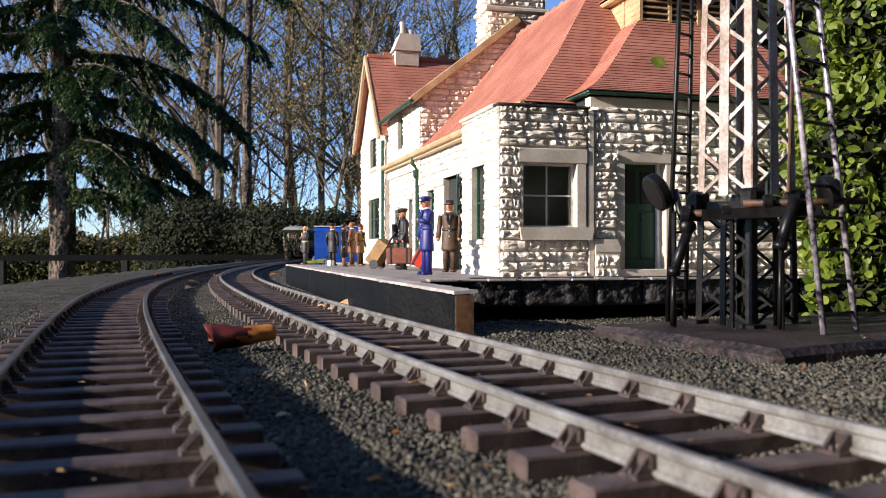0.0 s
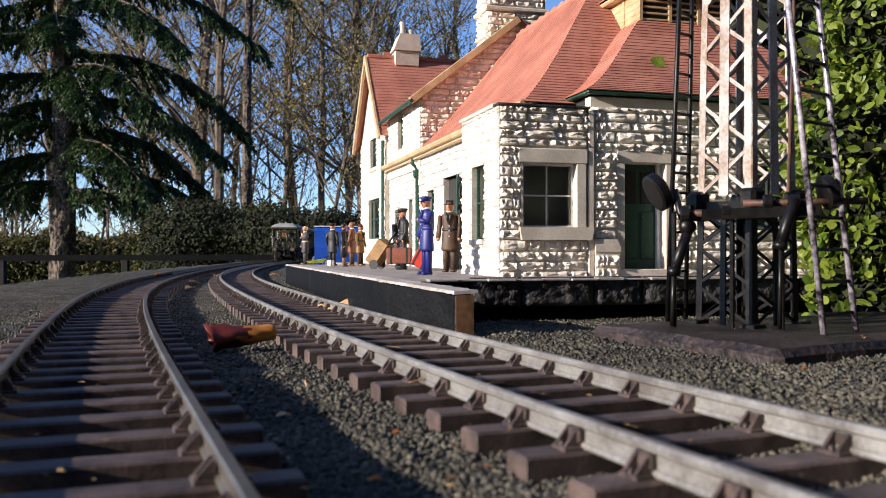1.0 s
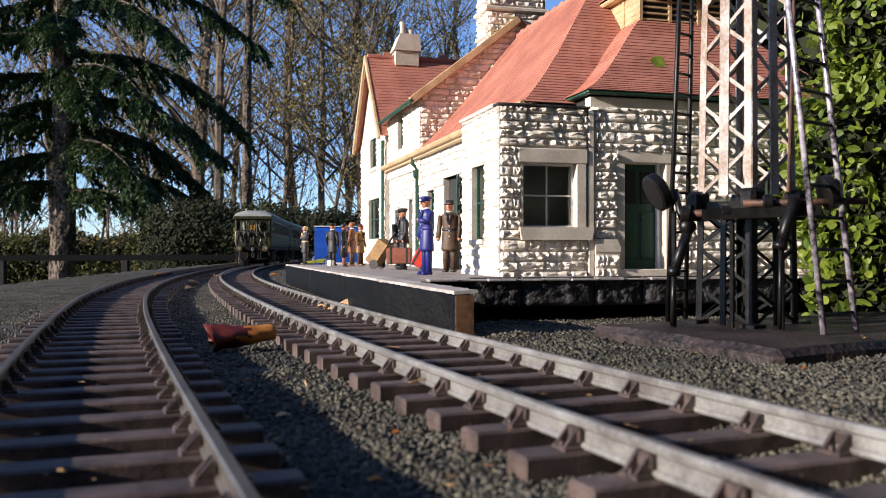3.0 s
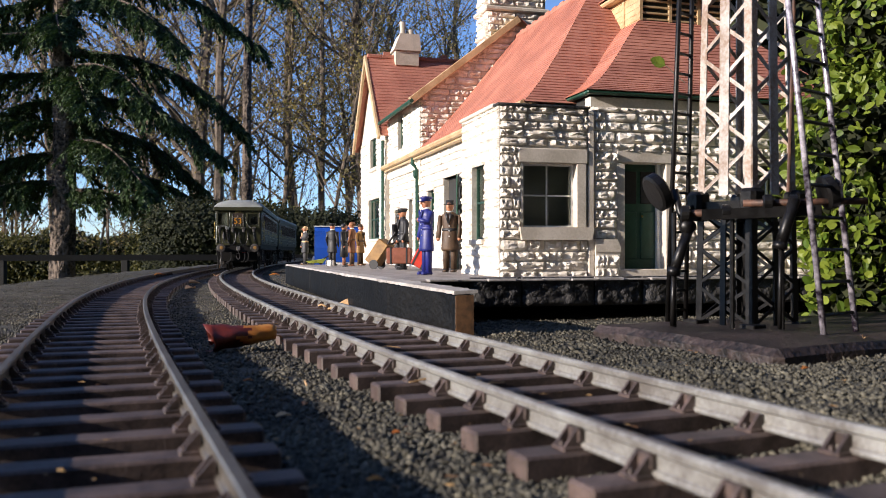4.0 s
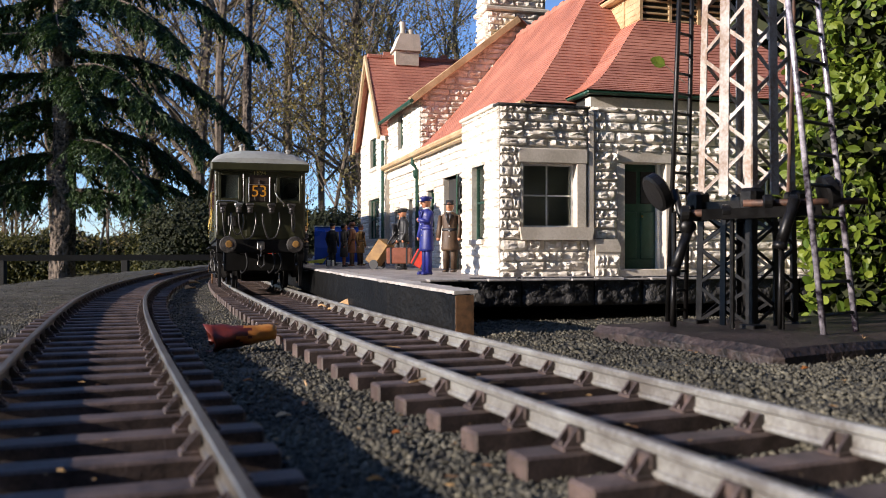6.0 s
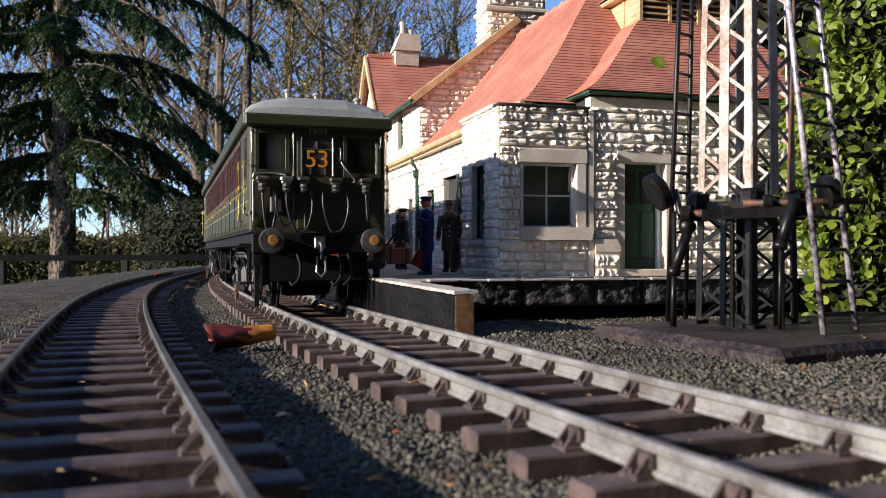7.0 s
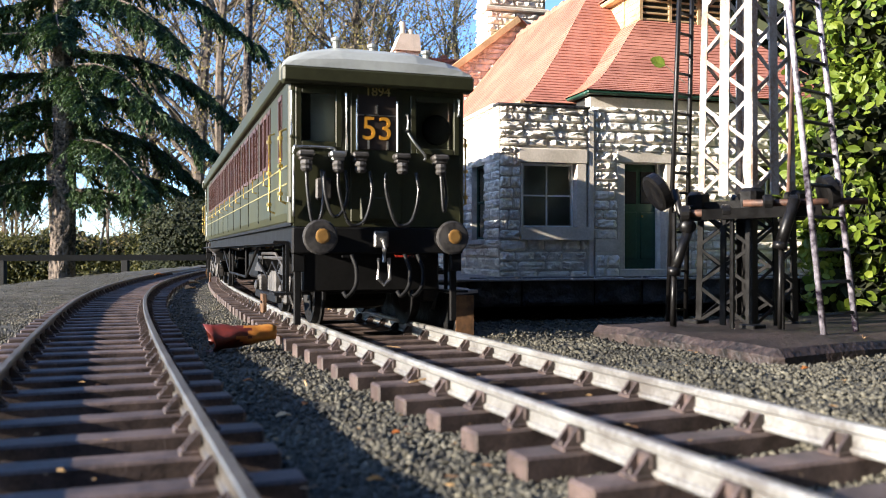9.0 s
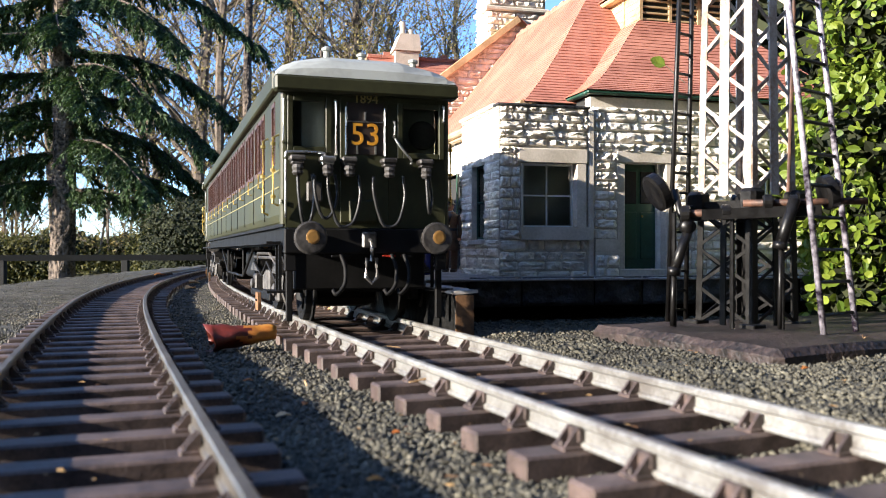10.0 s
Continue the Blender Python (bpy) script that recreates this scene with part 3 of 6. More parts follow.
def station():
    S = empty("station_building", UV)
    tagged(S, "model railway station of cream rock-faced stone with red tiled roofs", "station building")
    # flat-roofed bay: end face, platform face, far face
    cop = .212
    win = (.026, .0865, .0845, .1525)
    wall(S, END(0), 0, .1, PLAT - .004, cop, [(win[0] - .003, win[1] + .011, win[2] - .015, win[3] + .0155)], seed=2)
    wall(S, SIDE(0), -.135, 0, PLAT - .004, cop, [(-.097, -.05, .072, .156)], seed=3, proud=.0022)
    bm = bmesh.new()
    box(bm, .001, .1, .011, .134, .198, .2)
    part("flat_roof", bm, "slab", S)
    bm = bmesh.new()
    box(bm, -.003, .102, -.004, .014, cop, cop + .0024, .0006)
    part("coping", bm, "black_stone", S, "dark weathered coping")
    bm = bmesh.new()
    box(bm, -.003, .013, .0145, .138, cop, cop + .0042, .0008)
    part("coping", bm, "ashlar", S)
    # dressed surround of the end window
    bm = bmesh.new()
    box(bm, win[0] - .006, win[1] + .0125, -.0035, .011, win[3], win[3] + .0155, .0008)
    part("lintel", bm, "ashlar", S)
    bm = bmesh.new()
    prism(bm, [(win[0] - .0035, win[2] - .0135), (win[1] + .0155, win[2] - .0135), (win[1] + .0175, win[2] - .0035), (win[1] + .0175, win[2]), (win[0] - .0055, win[2]), (win[0] - .0055, win[2] - .0035)], .019, pose(0, -.008, 0))
    part("window_sill", bm, "ashlar", S)
    bm = bmesh.new()
    box(bm, win[1], win[1] + .011, -.003, .011, win[2], win[3] - .0002, .0006)
    part("jamb", bm, "ashlar", S)
    bm = bmesh.new()
    box(bm, win[0] - .003, win[0], -.002, .011, win[2], win[3] - .0002, .0004)
    part("jamb", bm, "ashlar", S)
    sash(S, END(0), win[0], win[1], win[2], win[3], 2, 2, .0075, bar=.0016)
    # platform-face window of the bay
    bm = bmesh.new()
    box(bm, -.1, -.047, -.005, .011, .0665, .072, .0006)
    part("window_sill", bm, "ashlar", S, at=SIDE(0))
    sash(S, SIDE(0), -.097, -.05, .072, .156, 1, 2, .006, "green")
    # quoin strip at the bay's outer edge and the tall pier beside it
    bm = bmesh.new()
    box(bm, .1003, .1075, -.0022, .02, PLAT - .004, cop - .002, .0012)
    part("pier", bm, "ashlar", S)
    bm = bmesh.new()
    prism(bm, [(.1076, .058), (.1372, .058), (.1372, .063), (.133, .072), (.1076, .072)], .012, pose(0, -.0055, 0))
    part("pier_cap", bm, "ashlar", S)
    wall(S, END(-.0045), .1078, .1368, PLAT - .004, .058, seed=21, course=.0118, thick=.009, long=.02, proud=.003)
    # end wing
    door = (.1455, .1955, .0395, .156)
    win2 = (.30, .36, .085, .15)
    wall(S, END(.002), .1085, .47, PLAT - .004, .216, [(door[0] - .009, door[1] + .009, PLAT - .005, door[3] + .0125), (win2[0] - .004, win2[1] + .004, win2[2] - .006, win2[3] + .01)], seed=5, limit=300)
    bm = bmesh.new()
    box(bm, door[0] - .010, door[1] + .010, .0005, .024, door[3], door[3] + .0125, .0008)
    part("lintel", bm, "ashlar", S)
    for x0 in (door[0] - .009, door[1]):
        bm = bmesh.new()
        box(bm, x0, x0 + .009, .0015, .024, PLAT, door[3] - .0002, .0006)
        part("jamb", bm, "ashlar", S)
    bm = bmesh.new()
    box(bm, door[0] - .010, door[1] + .012, -.003, .03, PLAT - .002, door[2], .0008)
    part("door_step", bm, "ashlar", S)
    d = empty("door", None, S)
    bm = bmesh.new()
    box(bm, door[0], door[1], .019, .022, door[2], door[3])
    part("leaf", bm, "green", d)
    mid = (door[0] + door[1]) / 2
    for x0, x1 in ((door[0] + .004, mid - .0025), (mid + .0025, door[1] - .004)):
        bm = bmesh.new()
        box(bm, x0, x1, .0178, .0192, .112, .148, .0006)
        part("panel", bm, "dark", d, "dark glazed upper panel")
        bm = bmesh.new()
        box(bm, x0, x1, .0176, .0192, .05, .103, .0008)
        part("panel", bm, "green", d)
    bm = bmesh.new()
    lathe(bm, [(.0008, 0), (.0014, .001), (.0006, .002)], 8, pose(mid + .004, .0178, .098, 90, 0, 0))
    part("handle", bm, "brass", d)
    bm = bmesh.new()
    box(bm, door[1] - .004, door[1], .0135, .0188, door[2], door[3])
    part("door_frame", bm, "white", d)
    sash(S, END(.002), win2[0], win2[1], win2[2], win2[3], 2, 2, .006)
    bm = bmesh.new()
    box(bm, .107, .478, .008, .022, .2162, .2285, .001)
    part("frieze", bm, "ashlar", S)
    bm = bmesh.new()
    box(bm, .099, .484, -.0035, .006, .2292, .2325, .001)
    box(bm, .099, .107, .0062, .13, .2292, .2325, .001)
    part("gutter", bm, "green", S)
    bm = bmesh.new()
    box(bm, .109, .47, .0245, .33, .2162, .2282)
    part("ceiling_board", bm, "dark", S)
    # wing roof: hipped, rising to a louvred ventilator
    EZ, TZ = .233, .350
    A, B_, C_, D_ = (.098, -.004, EZ), (.484, -.004, EZ), (.484, .36, EZ), (.098, .36, EZ)
    a, b, c, dd = (.23, .125, TZ), (.352, .125, TZ), (.352, .205, TZ), (.23, .205, TZ)
    slope(S, A, B_, a, b, 26, .012)
    slope(S, D_, A, dd, a, 26, .012)
    slope(S, B_, C_, b, c, 26, .012)
    slope(S, C_, D_, c, dd, 26, .012)
    V = empty("ventilator", None, S)
    # solid near-black core paints the shade behind the louvres
    bm = bmesh.new()
    box(bm, .232, .35, .127, .203, TZ - .004, TZ + .034)
    part("core", bm, "dark", V)
    bm = bmesh.new()
    for i in range(5):
        z = TZ + .0005 + i * .0078
        box(bm, .2285, .3535, .1235, .2065, z, z + .0022)
    for x in (.229, .27, .311, .349):
        box(bm, x, x + .004, .1225, .2075, TZ - .001, TZ + .036)
    for y in (.163,):
        box(bm, .2275, .3545, y, y + .004, TZ - .001, TZ + .036)
    part("louvre", bm, "cream", V)
    bm = bmesh.new()
    box(bm, .216, .366, .111, .219, TZ + .036, TZ + .042, .002)
    part("cornice", bm, "cream", V)
    slope(V, (.214, .109, TZ + .042), (.368, .109, TZ + .042), (.262, .163, TZ + .085), (.32, .163, TZ + .085), 8)
    slope(V, (.214, .217, TZ + .042), (.214, .109, TZ + .042), (.262, .163, TZ + .085), (.262, .163, TZ + .085), 8)
    slope(V, (.368, .109, TZ + .042), (.368, .217, TZ + .042), (.32, .163, TZ + .085), (.32, .163, TZ + .085), 8)
    slope(V, (.368, .217, TZ + .042), (.214, .217, TZ + .042), (.32, .163, TZ + .085), (.262, .163, TZ + .085), 8)

    # long low range, set back behind the bay
    G, GZ = .06, .224
    holes = [(-.431, -.345, PLAT - .005, .171), (-.53, -.49, .08, .158), (-.67, -.64, .05, .152), (-.785, -.745, .08, .142)]
    wall(S, SIDE(G), -.834, -.135, PLAT - .004, GZ - .006, holes, seed=7, proud=.002, limit=290)
    for h in holes:
        bm = bmesh.new()
        box(bm, h[0] - .006, h[1] + .006, -.003, .011, h[3], h[3] + .011, .0008)
        part("lintel", bm, "ashlar", S, at=SIDE(G))
        if h[2] > .06:
            sash(S, SIDE(G), h[0], h[1], h[2], h[3], 1, 2, .006, "green")
        else:
            # no door leaf here: a near-black sheet paints the open doorway's shade
            bm = bmesh.new()
            box(bm, h[0] + .002, h[1] - .002, .007, .009, PLAT, h[3])
            part("door", bm, "dark", S, "near-black sheet standing in for a shaded open doorway", at=SIDE(G))
    # open green door leaf against the wall
    bm = bmesh.new()
    box(bm, -.0008, .0008, -.03, 0, PLAT + .001, .168, .0004)
    part("open_door", bm, "green", S, at=pose(G - .003, .345, 0, 0, 0, -20))
    gutter(S, (G - .014, .05, GZ), (G - .014, .836, GZ), .005)
    bm = bmesh.new()
    box(bm, G - .012, G + .002, .05, .834, GZ - .008, GZ + .002)
    part("fascia", bm, "cream", S)
    bm = bmesh.new()
    tube(bm, [(G - .012, .59, GZ - .004), (G - .012, .59, GZ - .014), (G - .004, .59, GZ - .024), (G - .004, .59, PLAT)], .0032, 8)
    lathe(bm, [(.003, 0), (.006, .004), (.0066, .014), (.003, .015)], 8, pose(G - .005, .59, GZ - .04))
    part("downpipe", bm, "green", S)
    RZ, RU = .434, .23
    e = GZ + .002
    slope(S, (G - .014, .6, e), (G - .014, .048, e), (RU, .6, RZ), (RU, .25, RZ), 44, .012)
    slope(S, (G - .014, .048, e), (.42, .048, e), (RU, .25, RZ), (RU + .01, .25, RZ), 44, .012)
    slope(S, (.42, .048, e), (.42, .6, e), (RU + .01, .25, RZ), (RU + .01, .6, RZ), 30, .012)
    for i in range(12):
        bm = bmesh.new()
        v0 = .25 + i * .0285
        box(bm, RU - .004, RU + .012, v0, v0 + .028, RZ - .006, RZ + .003, .001)
        box(bm, RU + .001, RU + .006, v0 + .004, v0 + .02, RZ + .003, RZ + .0085, .0005)
        part("ridge_tile", bm, "tile", S)
    # two-storey house: gable end facing, with chimney
    vg, W0, W1 = .567, .056, .404
    ez, apex = .322, .458
    wall(S, END(vg), W0, W1, .18, apex, top=[(W0, .18), (W1, .18), (W1, ez), (RU, apex), (W0, ez)], seed=9, limit=300, course=.0105)
    wall(S, SIDE(W0), -.836, -vg, .2, ez, [(-.74, -.70, .25, .312)], seed=11, proud=.002, limit=120)
    sash(S, SIDE(W0), -.74, -.70, .25, .312, 1, 2, .006, "green")
    for sg, x0, x1 in ((1, W0 - .016, RU), (-1, W1 + .016, RU)):
        bm = bmesh.new()
        z0 = ez - .0125
        box(bm, 0, math.hypot(x1 - x0, apex - z0) + .004, -.010, .003, -.004, .008, .001)
        an = math.degrees(math.atan2(apex - z0, abs(x1 - x0)))
        part("bargeboard", bm, "cream", S, at=pose(x0, vg, z0 + .002) @ (pose(0, 0, 0, 0, -an, 0) if sg > 0 else pose(0, 0, 0, 0, -(180 - an), 0) @ pose(0, 0, 0, 180, 0, 0)))
    slope(S, (W0 - .016, .84, ez - .008), (W0 - .016, vg - .01, ez - .008), (RU, .84, apex + .009), (RU, vg - .01, apex + .009), 26)
    slope(S, (W1 + .016, vg - .01, ez - .008), (W1 + .016, 1.1, ez - .008), (RU, vg - .01, apex + .009), (RU, 1.1, apex + .009), 16)
    gutter(S, (W0 - .018, vg - .012, ez - .01), (W0 - .018, .83, ez - .01), .0035, "green")
    # chimney of the gable
    C = empty("chimney", None, S)
    wall(C, END(vg + .004), .178, .285, .40, .565, seed=13, course=.0105, thick=.06)
    wall(C, SIDE(.178), -(vg + .064), -(vg + .004), .40, .565, seed=14, course=.0105)
    for q in ((.172, .291, vg - .003, vg + .07, .478, .486), (.170, .293, vg - .005, vg + .072, .566, .58)):
        bm = bmesh.new()
        box(bm, *q, .002)
        part("string_course", bm, "ashlar", C)
    # cross wing with its gable to the platform
    v0, v1, cz = .835, 1.115, .30
    vm, ca = (v0 + v1) / 2, .478
    F = .052
    holes2 = [(-1.0, -.93, .235, .315), (-1.02, -.9, .085, .17)]
    wall(S, SIDE(F), -v1, -v0, PLAT - .004, cz, holes2, seed=15, proud=.002, limit=200)
    bm = bmesh.new()
    prism(bm, [(-v1, cz), (-v0, cz), (-vm, ca - .01)], .012)
    part("gable", bm, "stone", S, at=SIDE(F))
    for h in holes2:
        sash(S, SIDE(F), h[0], h[1], h[2], min(h[3], .3), 3, 2, .006, "green")
        bm = bmesh.new()
        box(bm, h[0] - .004, h[1] + .004, -.004, .011, h[2] - .006, h[2], .0006)
        part("window_sill", bm, "ashlar", S, at=SIDE(F))
    wall(S, END(v0), F, .4, .28, cz, seed=16, limit=40)
    slope(S, (F - .014, v0 - .012, cz - .012), (.42, v0 - .012, cz - .012), (F - .014, vm, ca), (.42, vm, ca), 26)
    slope(S, (.42, v1 + .012, cz - .012), (F - .014, v1 + .012, cz - .012), (.42, vm, ca), (F - .014, vm, ca), 16)
    for vv in (v0 - .014, v1 + .014):
        bm = bmesh.new()
        L = math.hypot(vm - vv, ca - cz + .014)
        box(bm, 0, L, -.003, .003, -.009, .002, .001)
        an = math.degrees(math.atan2(ca - cz + .014, abs(vm - vv)))
        part("bargeboard", bm, "cream", S, at=pose(F - .016, vv, cz - .014, 0, 0, 90 if vv < vm else -90) @ pose(0, 0, 0, 0, -an, 0))
    for i in range(9):
        bm = bmesh.new()
        box(bm, F - .012 + i * .032, F - .012 + i * .032 + .0315, vm - .006, vm + .006, ca - .004, ca + .004, .001)
        if i % 2:
            box(bm, F - .008 + i * .032, F + .006 + i * .032, vm - .003, vm + .003, ca + .004, ca + .011)
        part("ridge_tile", bm, "tile", S)
    c2 = empty("chimney", None, S)
    bm = bmesh.new()
    box(bm, .098, .15, vm - .02, vm + .02, ca - .02, ca + .012, .001)
    prism(bm, [(.094, ca + .012), (.154, ca + .012), (.15, ca + .048), (.108, ca + .048)], .048, pose(0, vm - .024, 0))
    part("chimney_shaft", bm, "ashlar", c2)
    for x, h in ((.118, .03), (.136, .014)):
        bm = bmesh.new()
        lathe(bm, [(.0065, 0), (.006, h * .5), (.0068, h * .9), (.0068, h)], 10, pose(x, vm, ca + .048))
        part("chimney_pot", bm, "ashlar", c2)
    # plain rear and far walls close the house
    bm = bmesh.new()
    box(bm, .45, .47, .0245, 1.11, .012, .23)
    box(bm, F + .013, .45, 1.1, 1.112, .012, .31)
    part("rear_wall", bm, "mortar", S)
    # pale inner walls, added so the windows look less black
    for q in ((.098, .107, .0245, .33, PLAT, .215), (.013, .072, .122, .134, PLAT, .2), (.0125, .098, .034, .038, PLAT, .2), (.108, .45, .1, .104, PLAT, .215)):
        bm = bmesh.new()
        box(bm, *q)
        part("inner_partition", bm, "plaster", S)
    bm = bmesh.new()
    tube(bm, [(F - .006, .838, cz - .02), (F - .006, .838, PLAT)], .003, 8)
    part("downpipe", bm, "green", S)


station()


# ---- train ----
HW = .0540          # half the body's width
BODY0, EAVE = .0625, .1440
COACH = .85


def holed(bm, a0, a1, z0, z1, holes, thick, m, slot=0):
    for c in cells(a0, a1, z0, z1, holes):
        box(bm, c[0], c[1], 0, thick, c[2], c[3], 0, m, slot)


def hose(parent, pts, r, mat, name="hose", label=""):
    cu = []
    p = [Vector(q) for q in pts]
    ext = [p[0] * 2 - p[1]] + p + [p[-1] * 2 - p[-2]]
    for i in range(1, len(ext) - 2):
        for k in range(6):
            t = k / 6
            a, b, c, d = ext[i - 1:i + 3]
            cu.append(.5 * ((2 * b) + (c - a) * t + (2 * a - 5 * b + 4 * c - d) * t * t + (3 * b - a - 3 * c + d) * t ** 3))
    cu.append(p[-1])
    bm = bmesh.new()
    tube(bm, cu, r, 7)
    return part(name, bm, mat, parent, label, True)


def bogie(coach, y):
    b = empty("bogie", None, coach)
    b.matrix_basis = pose(0, y, 0)
    bm = bmesh.new()
    for sg in (-1, 1):
        x = sg * .043
        prism(bm, [(-.066, .0235), (-.05, .02), (-.03, .026), (-.02, .017), (.02, .017), (.03, .026), (.05, .02), (.066, .0235), (.066, .03), (-.066, .03)], .003,
              pose(x + .0015, 0, 0, 0, 0, 90))
    box(bm, -.043, .043, -.009, .009, .02, .034, .001)
    part("bogie_frame", bm, "grime", b)
    for sg in (-1, 1):
        for yy in (-.0575, .0575):
            bm = bmesh.new()
            box(bm, sg * .0455 - .0055, sg * .0455 + .0055, yy - .0065, yy + .0065, .0125, .0285, .0012)
            lathe(bm, [(.0042, 0), (.0042, .002), (.002, .003)], 10, pose(sg * .051, yy, .0205, 0, 90 * sg, 0))
            part("axlebox", bm, "grime", b)
            bm = bmesh.new()
            for k in range(5):
                box(bm, sg * .0485 - .0026, sg * .0485 + .0026, yy - .022 + k * .0035, yy + .022 - k * .0035, .031 + k * .0014, .0323 + k * .0014)
            part("leaf_spring", bm, "grime", b)
        bm = bmesh.new()
        for yy in (-.012, -.004, .004, .012):
            lathe(bm, [(.0036, .0185), (.0036, .0325)], 9, pose(sg * .047, yy, 0))
        part("bolster_spring", bm, "grime", b)
        bm = bmesh.new()
        box(bm, sg * .0525 - .002, sg * .0525 + .002, -.05, .05, .0125, .0175, .0006)
        part("shoe_beam", bm, "coach_black", b)
        bm = bmesh.new()
        prism(bm, [(-.0075, .004), (.0055, .0035), (.0075, .010), (.0065, .0165), (-.006, .0165), (-.0085, .009)], .0022, pose(sg * .0558 + .001, -.004, 0, 0, 0, 90))
        for dy in (-.006, -.002):
            lathe(bm, [(.0008, 0), (.0008, .0006)], 6, pose(sg * .057, dy, .011, 0, 90 * sg, 0), 1)
        part("collector_shoe", bm, ["cut_wood", "coach_black"], b, "orange-brown timber collector plate")
        bm = bmesh.new()
        tube(bm, [(sg * .047, -.066, .034), (sg * .049, -.07, .02), (sg * .045, -.071, .008)], .0012, 6)
        tube(bm, [(sg * .049, -.045, .0365), (sg * .0515, -.03, .0445), (sg * .0515, .03, .0445), (sg * .049, .045, .0365)], .0011, 6)
        tube(bm, [(sg * .050, -.06, .0415), (sg * .050, .06, .0415)], .0012, 6)
        part("brake_rigging", bm, "grime", b)
        bm = bmesh.new()
        tube(bm, [(sg * .05, -.05, .0255), (sg * .052, -.02, .0385), (sg * .05, .02, .0275), (sg * .052, .05, .038)], .0009, 6)
        part("cable", bm, "coach_black", b)
    # unseen motor-shaped blocks, added to stop sun passing under the coach
    for yy in (-.032, .032):
        bm = bmesh.new()
        lathe(bm, [(.006, -.022), (.0155, -.0205), (.0165, -.015), (.0165, .015), (.0155, .0205), (.006, .022)], 14, pose(0, yy, .0235, 0, 90, 0))
        box(bm, -.024, .024, yy - .004, yy + .004, .03, .047, .001)
        part("traction_motor", bm, "coach_black", b)
    for yy in (-.0575, .0575):
        w = empty("wheelset", None, b)
        w.matrix_basis = pose(0, yy, .0205)
        w.name = "wheelset"
        for sg in (-1, 1):
            bm = bmesh.new()
            mm = pose(sg * .0297, 0, 0, 0, 90 * sg, 0)
            lathe(bm, [(.004, -.001), (.0095, -.001), (.0155, -.0002), (.0228, -.0014), (.0228, .0002), (.0207, .0008), (.0203, .0048), (.0165, .005), (.014, .0025), (.007, .002), (.006, .0045), (.003, .0045)], 28, mm)
            for k in range(6):
                box(bm, -.0012, .0012, .006, .0165, -.0002, .0034, 0, mm @ pose(0, 0, 0, 0, 0, 60 * k))
            part("wheel", bm, "coach_black", w)
        bm = bmesh.new()
        tube(bm, [(-.043, 0, 0), (.043, 0, 0)], .0025, 8)
        part("axle", bm, "coach_black", w)
    return b


